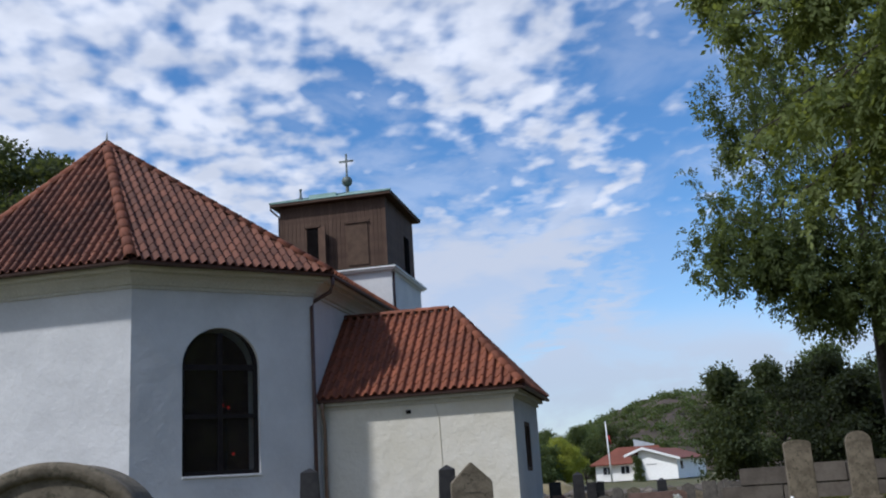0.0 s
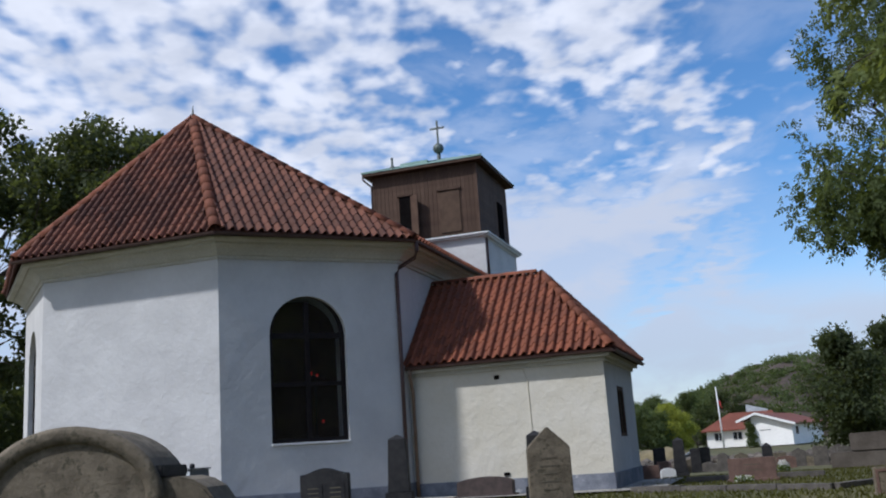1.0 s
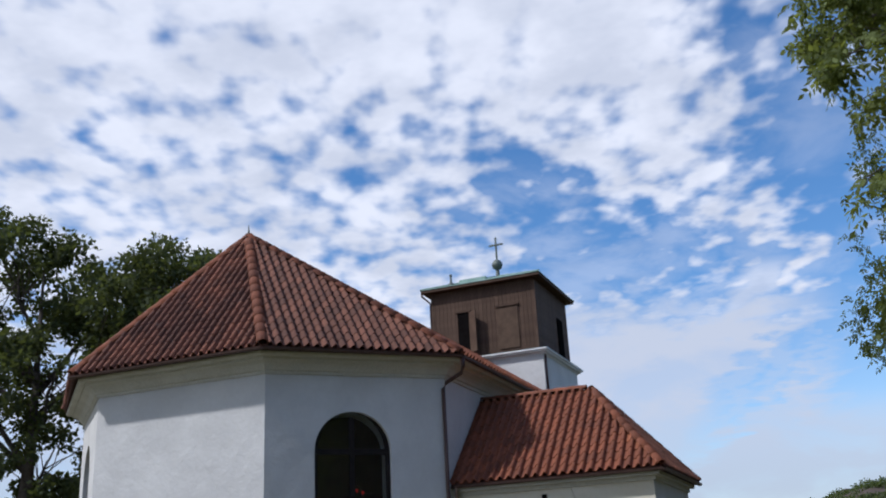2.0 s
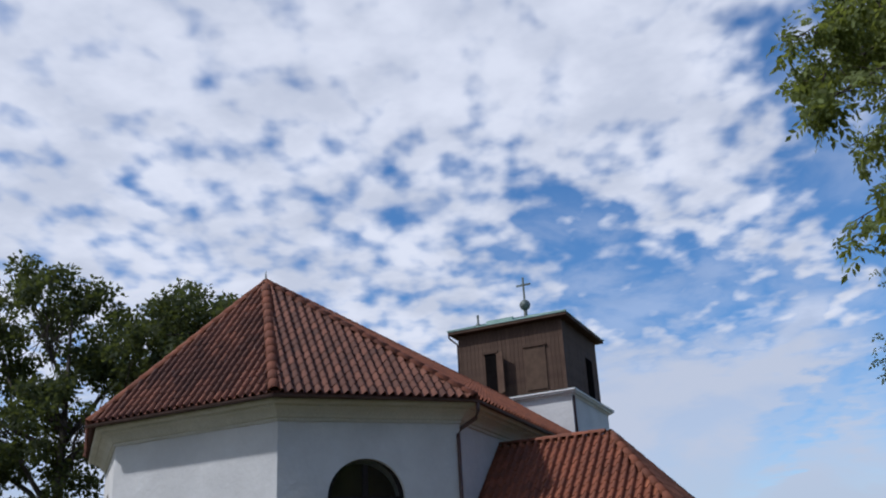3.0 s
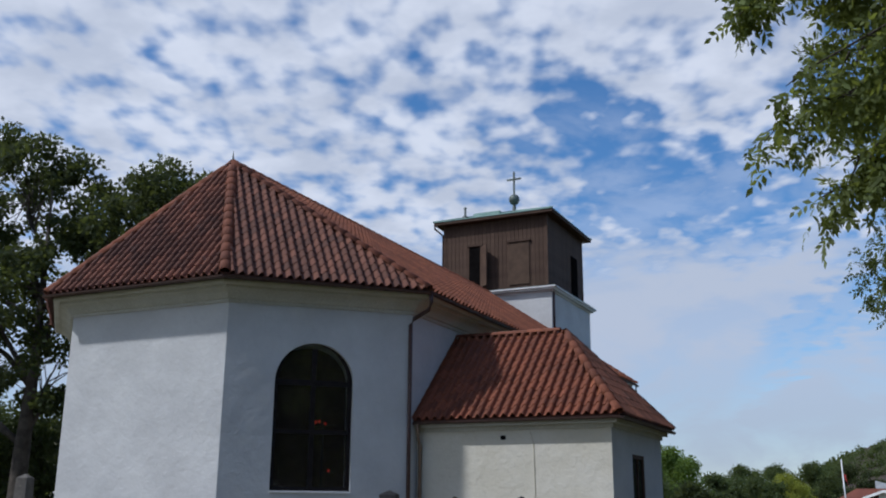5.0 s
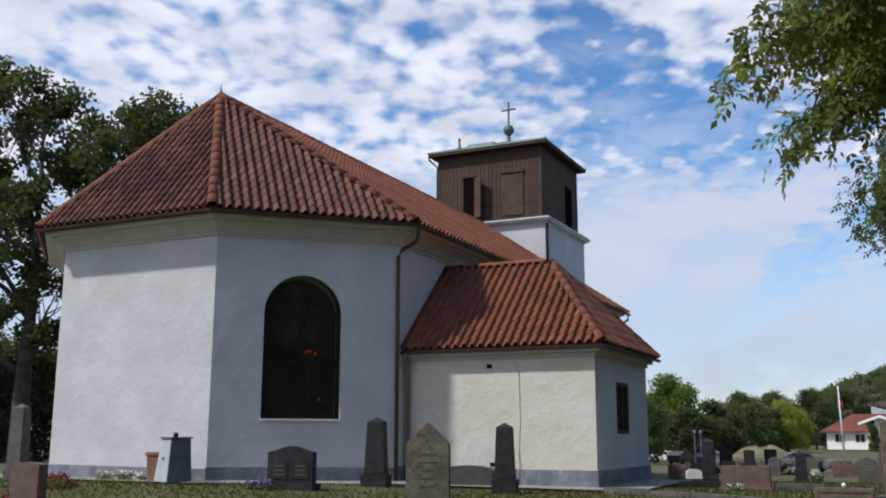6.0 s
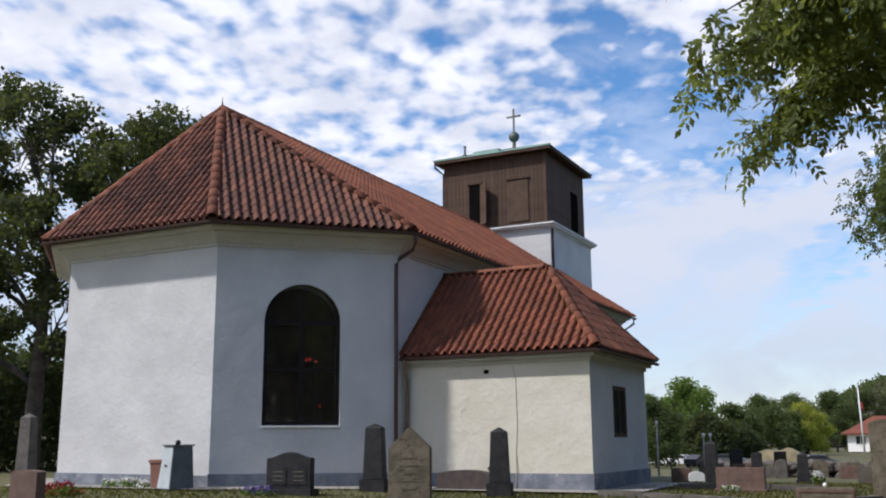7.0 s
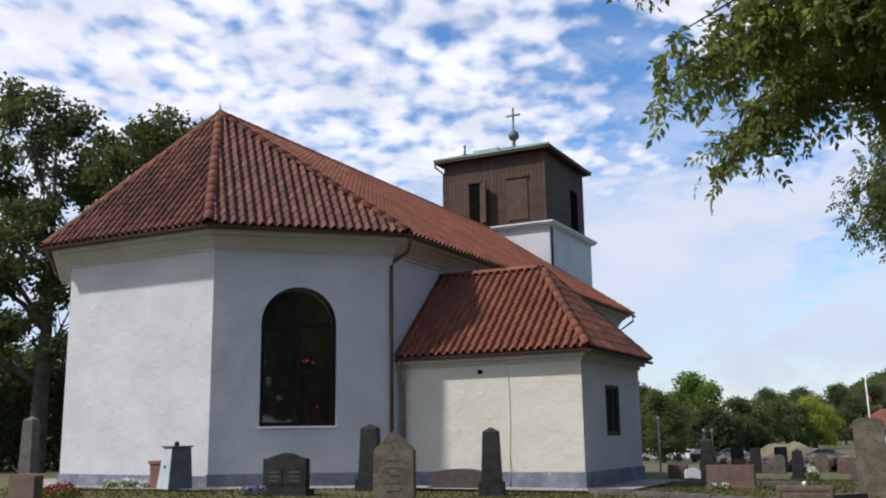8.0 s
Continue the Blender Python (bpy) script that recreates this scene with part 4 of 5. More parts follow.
# the ash whose boughs hang into the view
def near_ash():
    rnd = random.Random(21)
    base = thing("tree", "large ash tree with long hanging leafy boughs", "tree", (21.6, -2.8, -0.2))
    o = Vector((21.6, -2.8, -0.2))
    bm = bmesh.new()
    add_tube(bm, [Vector(p) - o for p in ((21.6, -2.8, -0.4), (21.6, -2.8, 0.4), (21.5, -2.8, 3.0), (21.2, -2.7, 6.5), (21.0, -2.5, 11.0), (20.9, -2.4, 14.5))], [0.55, 0.42, 0.36, 0.3, 0.16, 0.04], 12)
    part("trunk", bm, bark, base, "grey-brown furrowed bark", True)
    boughs = [  # root on the trunk, then the drooping tip
        ((21.2, -2.7, 6.0), (15.55, -3.3, 5.05)), ((21.2, -2.7, 5.4), (16.15, -3.3, 4.25)), ((21.2, -2.7, 6.6), (16.0, -4.9, 4.95)), ((21.1, -2.7, 7.5), (15.35, -3.5, 6.5)),
        ((21.1, -2.7, 8.2), (15.5, -2.6, 7.4)), ((21.0, -2.6, 9.0), (16.2, -3.4, 8.6)), ((21.2, -2.7, 6.2), (16.3, -4.6, 4.75)), ((21.2, -2.7, 5.6), (17.6, -4.2, 5.1)),
        ((21.1, -2.7, 7.0), (17.2, -2.4, 6.2)), ((21.1, -2.7, 8.0), (17.4, -3.8, 7.2)), ((21.0, -2.6, 9.5), (17.0, -2.0, 9.2)), ((21.2, -2.7, 5.2), (18.4, -3.0, 4.55)),
        ((21.2, -2.7, 6.5), (18.8, -5.8, 5.8)), ((21.1, -2.7, 8.0), (19.6, -6.2, 7.8)), ((21.0, -2.6, 10.0), (18.6, -4.0, 10.2)), ((21.0, -2.6, 10.5), (19.5, 0.6, 11.0)),
        ((21.1, -2.7, 7.5), (19.0, 1.2, 7.2)), ((21.2, -2.7, 6.0), (24.6, -1.0, 6.5)), ((21.1, -2.7, 8.0), (25.0, -4.0, 8.5)), ((21.0, -2.6, 10.0), (23.5, -2.5, 11.5)), ((21.1, -2.7, 7.0), (15.7, 0.3, 7.6)), ((21.1, -2.7, 6.6), (16.5, 0.8, 6.7)), ((21.1, -2.7, 7.6), (17.2, 1.6, 7.7)), ((21.1, -2.7, 8.0), (16.0, -1.0, 8.6)), ((21.0, -2.6, 8.6), (17.0, 1.0, 9.0)), ((21.1, -2.7, 6.4), (16.7, -3.6, 5.5)), ((21.1, -2.7, 6.8), (16.9, -4.8, 6.0)), ((21.1, -2.7, 6.0), (17.6, -5.3, 5.2)), ((21.0, -2.6, 8.4), (15.3, -3.2, 7.7)), ((21.0, -2.6, 9.0), (15.8, -2.6, 8.4)), ((21.0, -2.6, 8.6), (15.0, -1.7, 7.8)), ((21.0, -2.6, 9.4), (15.6, -0.6, 9.0)), ((21.1, -2.7, 7.2), (16.4, -2.4, 6.9)), ((20.9, -2.4, 12.0), (20.5, -2.4, 13.6)), ((21.2, -2.7, 5.7), (16.35, -3.6, 4.45)), ((21.2, -2.7, 5.9), (16.85, -3.6, 4.5)), ((21.2, -2.7, 5.6), (17.9, -3.6, 4.6))]
    clumps = []
    for root, tip in boughs:
        root, tip = Vector(root) - o, Vector(tip) - o + Vector((0, 0, 0.30))
        bm = bmesh.new()
        mid = root.lerp(tip, 0.55) + Vector((0, 0, 0.55))
        add_tube(bm, [root, root.lerp(mid, 0.5) + Vector((0, 0, 0.2)), mid, mid.lerp(tip, 0.6) + Vector((0, 0, 0.12)), tip], [0.07, 0.045, 0.028, 0.016, 0.006], 6)
        for k in range(46):
            f = rnd.uniform(0.25, 1.0)
            start = (root.lerp(mid, f / 0.55) if f < 0.55 else mid.lerp(tip, (f - 0.55) / 0.45))
            reach = 0.25 + 0.85 * (1 - f)
            end = start + Vector((rnd.gauss(0, 0.5), rnd.gauss(0, 0.6), rnd.uniform(-0.75, 0.25))) * reach
            limb(bm, start, end, 0.014, 0.004, rnd, 0.1, 4, 2)
            for j in range(4):
                p = start.lerp(end, (j + 1) / 4)
                clumps.append((p.x, p.y, p.z, rnd.uniform(0.10, 0.22)))
            for j in range(rnd.randrange(0, 4)):
                clumps.append((end.x + rnd.uniform(-0.06, 0.06), end.y + rnd.uniform(-0.06, 0.06), end.z - 0.11 * (j + 1), rnd.uniform(0.06, 0.12)))
        part("bough", bm, bark, base, "", True)
    ash_leaves("crown", clumps, 17000, 0.105, leaf_ash, base, 22, "hanging green compound ash leaves")


near_ash()

# the second large tree, further off by the wall
tree("large dark green tree with hanging twigs", (22.3, 21.5, 0), 19.0, [(-3.6, -2.2, 9.6, 2.9), (-3.2, 0.5, 12.8, 3.0), (0, -2.5, 11.0, 3.4), (-1.5, -1.0, 15.5, 3.2), (3, 0, 11, 3.5), (2.5, 1.0, 15.0, 3.2), (-4.6, -1.6, 9.2, 1.7), (-2.4, -2.4, 8.6, 1.8), (0.6, -3.2, 8.0, 1.8), (-3.4, 1.2, 16.2, 2.4), (4.5, -2.0, 7.8, 2.4), (-3.6, -1.5, 8.4, 1.2), (-1.0, -2.5, 6.7, 1.3), (1.0, -3.0, 6.5, 1.4), (-2.2, -2.0, 7.1, 1.0), (2.8, -2.6, 6.7, 1.3)],
     0.30, leaf_hanging, 10500, 0.17, 0.40, 44, 31, fork=0.45, hang=5, bough=0.2, pinnate=True)

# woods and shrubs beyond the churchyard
# leaf_shade trees carry their shade in the leaf colour
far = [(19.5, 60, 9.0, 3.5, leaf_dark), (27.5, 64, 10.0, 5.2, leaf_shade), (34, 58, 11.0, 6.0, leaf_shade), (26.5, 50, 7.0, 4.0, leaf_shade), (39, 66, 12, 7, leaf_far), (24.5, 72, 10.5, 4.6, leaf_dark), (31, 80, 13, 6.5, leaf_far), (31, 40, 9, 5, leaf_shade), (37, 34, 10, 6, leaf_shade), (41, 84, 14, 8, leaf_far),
       (-15.5, 132, 11.6, 5.6, leaf_bright), (-20, 120, 9.5, 5.2, leaf_far), (-11, 95, 7.6, 3.8, leaf_far), (-8.5, 110, 6.0, 3.6, leaf_dark), (-14, 160, 8.6, 5.5, leaf_far), (-8, 166, 8.2, 5.4, leaf_far),
       (-21, 150, 10, 5.6, leaf_far), (-3, 216, 13.0, 7.5, leaf_far), (-12, 220, 12.5, 7.5, leaf_far), (3.5, 226, 13, 7, leaf_dark), (-21, 230, 13, 7.5, leaf_far), (-10.5, 142, 5.0, 3.4, leaf_dark), (10, 232, 9.5, 6, leaf_dark)]
for n, (x, y, h, r, mat) in enumerate(far):
    big = 1.0 if y < 100 else 1.35
    tree("leafy tree of the wood beyond the churchyard", (x, y, ground_height(x, y)), h, lobes_for(60 + n, h, r, h * 0.12, 8), 0.24, mat, 11000, 0.30 * big, 0.95 * big, 20, 60 + n, fork=0.15, shape=1.6)
tree("yellow-green weeping willow beyond the car park", (-4.2, 173, -1.3), 9.2, lobes_for(90, 8.8, 4.6, 1.4, 8), 0.4, leaf_willow, 14000, 0.45, 1.2, 22, 90, fork=0.2, droop=1.8, shape=3.2)


# ---- hills ----
def hill_mesh(name, label, x0, x1, y0, y1, height, mat, nx=60, ny=22):
    verts = []
    for j in range(ny):
        for i in range(nx):
            x, y = x0 + (x1 - x0) * i / (nx - 1), y0 + (y1 - y0) * j / (ny - 1)
            h = height(x, y, i / (nx - 1), j / (ny - 1))
            verts.append((x, y, max(-1.2, h)))
    faces = [(j * nx + i, j * nx + i + 1, (j + 1) * nx + i + 1, (j + 1) * nx + i) for j in range(ny - 1) for i in range(nx - 1)]
    tagged(link(name, verts, faces, mat, smooth=True), label, "hill", kind="structure")
    return verts


def rocky(x, y, u, v):
    k = min(1.0, max(0.0, (x + 78) / 104))
    rise = math.sin(math.pi * v * 0.52)
    return -0.8 + rise * 39 * k * k * (3 - 2 * k) * (1 + 0.10 * noise.fractal((x / 60, y / 60, 0), 1.0, 2.0, 4)) + rise * 2.6 * noise.fractal((x / 14, y / 14, 3), 1.0, 2.0, 5)


def bank_side(x, y, u, v):
    rise = min(1.0, (1 - u) * 1.6)
    return -0.3 + 10 * rise * rise * (3 - 2 * rise) * min(1, 4 * v) + 0.8 * rise * noise.fractal((x / 9, y / 9, 1), 1.0, 2.0, 4)


def scrub(verts, count, n, size, radius, mat, label, seed, bare=1e9):
    rnd = random.Random(seed)
    clumps = []
    while len(clumps) < count:
        x, y, z = rnd.choice(verts)
        if z < -0.2 or (z > bare and rnd.random() < 0.65):
            continue
        clumps.append((x + rnd.uniform(-3, 3), y + rnd.uniform(-3, 3), z + radius * 0.2, radius * rnd.uniform(0.5, 1.3)))
    holder = thing("scrub", label, "scrub", kind="stuff")
    leaves("bushes", clumps, n, size, 1.0, mat, holder, 0.2, seed, "", 1.4)


scrub(hill_mesh("hill", "rocky brown hill with scrub behind the houses", -110, 260, 330, 540, rocky, rock)[: 60 * 20], 2600, 120000, 0.95, 2.8, leaf_far, "dark scrub and small trees on the hillside", 9, 28)
scrub(hill_mesh("wooded_bank", "shady grass bank with brown bracken behind the graves", -95, -22, -25, 85, bank_side, grass_ground, 30, 30), 420, 42000, 0.36, 1.7, leaf_dark, "dark undergrowth on the bank", 10)


# ---- houses ----
def bungalow():
    """A white building with an off-centre gable to the front and a red roof."""
    h = thing("house", "white gabled bungalow with a low red tiled roof", "house", (8.0, 191, -1.3), -14)
    h.scale = (2.15, 2.15, 2.15)
    ring = [(0.9, 0), (4.55, 0), (4.55, 1.99), (1.5, 2.95), (0.9, 2.75)]
    outline_solid("wall", ring, 13, house_white, h, "white rendered gable wall")
    box("porch_wall", (0.0, 1.2, 0), (0.897, 12.9, 2.4), house_white, h, "recessed porch wall in shade")
    for a, b in (((-0.35, 2.42), (1.5, 3.06)), ((5.0, 1.91), (1.5, 3.06))):
        slab("roof", [[(a[0], -0.5, a[1]), (b[0], -0.5, b[1]), (b[0], 13.4, b[1]), (a[0], 13.4, a[1])]], house_roof, h, 0.10, "red tiled roof")
        outline_solid("bargeboard", [(a[0], a[1] - 0.20), (b[0], b[1] - 0.20), (b[0], b[1] + 0.03), (a[0], a[1] + 0.03)], 0.05, white_paint, h, "white bargeboard", m=Matrix.Translation((0, -0.56, 0)))
    box("sign", (1.6, -0.03, 1.42), (2.6, -0.003, 1.47), grey_box, h, "thin grey lettered strip")
    outline_solid("window", [(5.3, 0.9), (6.4, 0.9), (6.4, 1.6), (5.3, 1.6)], 0.05, dark_glass, h, m=facing((4.555, 1.0), (4.555, 2.0)) @ Matrix.Translation((-5.0, 0, 0)))
    climber = thing("shrub", "green climbing plant at the porch corner", "shrub", (9.6, 190.0, -1.3))
    climber.scale = (2.15, 2.15, 2.15)
    leaves("foliage", [(random.Random(k).uniform(-0.25, 0.35), 0, 0.15 * k, 0.32) for k in range(15)], 1400, 0.22, 1.0, leaf_far, climber, 0.3, 55)


bungalow()


def wing_house():
    h = thing("house", "white house with a hipped red roof and small windows", "house", (0.2, 203, -1.3))
    h.scale = (2.15, 2.15, 2.15)
    wall = box("wall", (0, 0, 0), (7.0, 6.0, 1.75), house_white, h, "white rendered wall")
    lo = [(-0.5, -0.5, 1.72), (7.5, -0.5, 1.72), (7.5, 6.5, 1.72), (-0.5, 6.5, 1.72)]
    t0, t1 = (2.3, 3.0, 3.4), (6.5, 3.0, 3.4)
    slab("roof", [[lo[0], lo[1], t1, t0], [lo[1], lo[2], t1], [lo[2], lo[3], t0, t1], [lo[3], lo[0], t0]], house_roof, h, 0.12, "red tiled hipped roof")
    for x in (0.7, 2.5, 4.0):
        win = box("window", (x, -0.04, 0.65), (x + 0.95, -0.003, 1.5), white_paint, wall, "white framed window")
        box("pane", (x + 0.07, -0.055, 0.72), (x + 0.44, -0.043, 1.43), dark_glass, win)
        box("pane", (x + 0.51, -0.055, 0.72), (x + 0.88, -0.043, 1.43), dark_glass, win)
    dormer = outline_solid("dormer", [(4.0, 2.6), (6.1, 2.6), (6.1, 3.55), (4.0, 4.15)], 1.2, pale_box, h, "pale sheet-clad roof dormer", m=Matrix.Translation((0, 3.2, 0)))


wing_house()


# ---- flagpole, lamps and cars ----
pole = thing("flagpole", "slim white wooden flagpole", "flagpole", (4.2, 189, -1.3))
tube("pole", [(0, 0, 0), (-0.25, 0, 12.3)], [0.19, 0.10], white_paint, pole)
bm = bmesh.new()
bmesh.ops.create_uvsphere(bm, u_segments=10, v_segments=8, radius=0.1)
bm.transform(Matrix.Translation((-0.25, 0, 12.4)))
part("knob", bm, gilt, pole)


def pennant():
    """A long red streamer hanging folded beside the pole."""
    verts = []
    for side in (0.0, 0.03):
        for k in range(9):
            f = k / 8
            x, z, w = -0.05 + 0.7 * f ** 1.4, 9.6 - 2.2 * f, 0.40 * (1 - 0.8 * f)
            fold = 0.10 * math.sin(6.0 * f)
            verts += [(x, fold + side, z), (x + w, -fold + side, z - 0.25)]
    faces = []
    for k in range(8):
        a, b = 2 * k, 18 + 2 * k
        faces += [(a, a + 1, a + 3, a + 2), (b + 2, b + 3, b + 1, b), (a + 2, b + 2, b, a), (a + 1, b + 1, b + 3, a + 3)]
    link("pennant", verts, faces, flag_red, pole, "red pennant hanging slack")


pennant()

lamp_post_grey = material("galvanised_post", ((0.30, 0.31, 0.30), (0.38, 0.39, 0.38)), 0.6, 3.0, 30.0, 0.1)


def street_lamp(at, h):
    lamp = thing("lamp_post", "slim grey lamp post with a pale globe", "street lamp", at, group="lamp posts by the car park")
    tube("post", [(0, 0, 0), (0, 0, h * 0.4), (0, 0, h)], [0.06, 0.045, 0.035], lamp_post_grey, lamp)
    bm = bmesh.new()
    bmesh.ops.create_uvsphere(bm, u_segments=12, v_segments=8, radius=0.085)
    bm.transform(Matrix.Translation((0, 0, h + 0.085)))
    part("globe", bm, lamp_glass, lamp, "pale globe", True)


for at, h in (((4.6, 36.0, ground_height(4.6, 36.0)), 2.65), ((7.6, 33.0, ground_height(7.6, 33.0)), 1.85), ((7.2, 36.5, ground_height(7.2, 36.5)), 2.0)):
    street_lamp(at, h)


def car(at, turn, mat, label):
    c = thing("car", label, "car", at, turn, "cars in the car park")
    ring = [(-2.1, 0.32), (2.1, 0.32), (2.15, 0.62), (2.0, 0.85), (1.1, 0.95), (0.55, 1.38), (-0.9, 1.44), (-1.75, 1.05), (-2.1, 0.95)]
    outline_solid("body", ring, 1.7, mat, c, "", 0.06, m=Matrix.Translation((0, -0.85, 0)))
    glass = [(0.95, 0.97), (0.5, 1.32), (-0.85, 1.37), (-1.5, 1.03)]
    for y in (-0.862, 0.852):
        outline_solid("side_window", glass, 0.01, dark_glass, c, m=Matrix.Translation((0, y, 0)))
    bm = bmesh.new()
    add_box(bm, (-0.01, -0.7, 0), (0.01, 0.7, 0.52), pose(1.12, 0, 0.95, 0, -52, 0))
    part("windscreen", bm, dark_glass, c)
    for x in (-1.3, 1.3):
        for y in (-0.87, 0.67):
            bm = bmesh.new()
            bmesh.ops.create_cone(bm, cap_ends=True, segments=16, radius1=0.32, radius2=0.32, depth=0.2, matrix=pose(x, y + 0.1, 0.32, 90, 0, 0))
            wheel = part("wheel", bm, rubber, c)


for at, turn, mat, text in (((-14.5, 105, ground_height(-14.5, 105)), 4, car_white, "white parked car with dark windows"), ((-10.4, 104, ground_height(-10.4, 104)), -8, car_white, "white parked car with dark windows"), ((5.6, 100, ground_height(5.6, 100)), 10, car_grey, "grey parked car with dark windows"),
                            ((-5.4, 107, ground_height(-5.4, 107)), 0, car_grey, "grey parked car with dark windows"), ((-7.6, 101, ground_height(-7.6, 101)), 70, car_dark, "dark blue parked car")):
    car(at, turn, mat, text)

mound_v, mound_f = [], []
for j in range(9):
    for i in range(25):
        a, r = 2 * math.pi * i / 24, j / 8
        mound_v.append((1.0 + 4.8 * r * math.cos(a), 105 + 3.6 * r * math.sin(a), -1.95 + 2.0 * (1 - r ** 3) * (1 + 0.3 * noise.noise((3 * r * math.cos(a), 3 * r * math.sin(a), 0)))))
mound_f = [(j * 25 + i, j * 25 + i + 1, (j + 1) * 25 + i + 1, (j + 1) * 25 + i) for j in range(8) for i in range(24)]
tagged(link("rock_mound", mound_v, mound_f, material("grassy_rock", ((0.12, 0.10, 0.050), (0.22, 0.18, 0.10)), 0.95, 0.6, 5.0, 0.6), smooth=True), "low bare rock mound with dry grass", "rock", kind="structure")


# ---- graves ----
def bars(stone, width, z0, z1, y, mat, rows=4):
    """Worn lettering that cannot be read, as plain bars on a stone's face."""
    for r in range(rows):
        z = z1 - (z1 - z0) * (r + 0.5) / rows
        w = width * (0.62, 0.8, 0.5, 0.7, 0.45)[r % 5]
        box("inscription", (-w / 2, y - 0.004, z - 0.008), (w / 2, y + 0.002, z + 0.008), mat, stone)


def headstone(at, turn, ring, thick, mat, label, foot=None, text=None, bevel=0.012, text_mat=None, group="headstones of the churchyard"):
    stone = thing("headstone", label, "gravestone", at, turn, group)
    outline_solid("slab", ring, thick, mat, stone, "", bevel, m=Matrix.Translation((0, -thick / 2, 0)))
    if foot:
        w, dp, h = foot
        box("foot", (-w / 2, -dp / 2, -0.1), (w / 2, dp / 2, h), mat, stone, "", 0.015)
    if text:
        w, z0, z1, rows = text
        bars(stone, w, z0, z1, -thick / 2, text_mat or inscription, rows)
    return stone


def obelisk(at, turn, w, h, mat, label, foot_h=0.32):
    """A tapering pillar with a pointed top on a stepped foot."""
    stone = thing("obelisk", label, "gravestone", at, turn, "pillar gravestones by the church")
    bm = bmesh.new()
    rings = [(w * 0.5, foot_h), (w * 0.40, h - 0.10), (w * 0.0, h)]
    low, up_ring = [[bm.verts.new((sx * r, sy * r * 0.75, z)) for sx, sy in ((-1, -1), (1, -1), (1, 1), (-1, 1))] for r, z in rings[:2]]
    tip = bm.verts.new((0, 0, h))
    bm.faces.new(low[::-1])
    for k in range(4):
        bm.faces.new((low[k], low[(k + 1) % 4], up_ring[(k + 1) % 4], up_ring[k]))
        bm.faces.new((up_ring[k], up_ring[(k + 1) % 4], tip))
    bmesh.ops.bevel(bm, geom=list(bm.edges), offset=0.01, segments=1, affect="EDGES")
    part("shaft", bm, mat, stone)
    box("foot", (-w * 0.62, -w * 0.5, -0.1), (w * 0.62, w * 0.5, foot_h), mat, stone, "", 0.015)


def slab_ring(w, h, top="flat", rise=0.1):
    if top == "point":
        return [(-w / 2, 0), (w / 2, 0), (w / 2 * 0.98, h - rise), (0, h), (-w / 2 * 0.98, h - rise)]
    if top == "round":
        return [(-w / 2, 0), (w / 2, 0)] + [(w / 2 * math.cos(math.pi * k / 14), h - rise + rise * math.sin(math.pi * k / 14)) for k in range(15)]
    if top == "swell":
        return [(-w / 2, 0), (w / 2, 0), (w / 2, h - rise)] + [(w / 2 * x, h - rise + rise * (0.5 + 0.5 * math.cos(math.pi * x))) for x in (0.8, 0.6, 0.4, 0.2, 0, -0.2, -0.4, -0.6, -0.8)] + [(-w / 2, h - rise)]
    return [(-w / 2, 0), (w / 2, 0), (w / 2, h), (-w / 2, h)]


obelisk((6.21, 5.12, 0.05), 14, 0.48, 1.57, granite_dark, "dark polished granite pillar gravestone by the church wall")
obelisk((9.42, 4.82, 0.03), 16, 0.42, 1.46, granite_dark, "slim black granite pillar gravestone by the annex")
headstone((11.33, -2.5, ground_height(11.33, -2.5) - 0.02), 20, slab_ring(0.58, 1.46, "point", 0.27), 0.16, granite_lichen, "pointed grey-brown lichened headstone", None, (0.34, 0.6, 1.1, 5))
double = headstone((5.45, 2.95, 0.05), 12, slab_ring(1.0, 0.95, "swell", 0.12), 0.22, granite_dark, "dark double headstone with two lettered panels", (1.12, 0.46, 0.20))
for x in (-0.23, 0.23):
    panel = box("panel", (x - 0.19, -0.122, 0.28), (x + 0.19, -0.11, 0.66), granite_dark, double, "polished lettered panel", 0.006)
    for r in range(3):
        box("inscription", (x - 0.11, -0.127, 0.36 + 0.09 * r), (x + 0.11, -0.123, 0.385 + 0.09 * r), gilt, panel)
headstone((7.75, 6.65, 0.05), 6, slab_ring(1.30, 0.50, "round", 0.14), 0.42, granite_brown, "low wide dark brown granite headstone by the annex wall", (1.45, 0.6, 0.10))


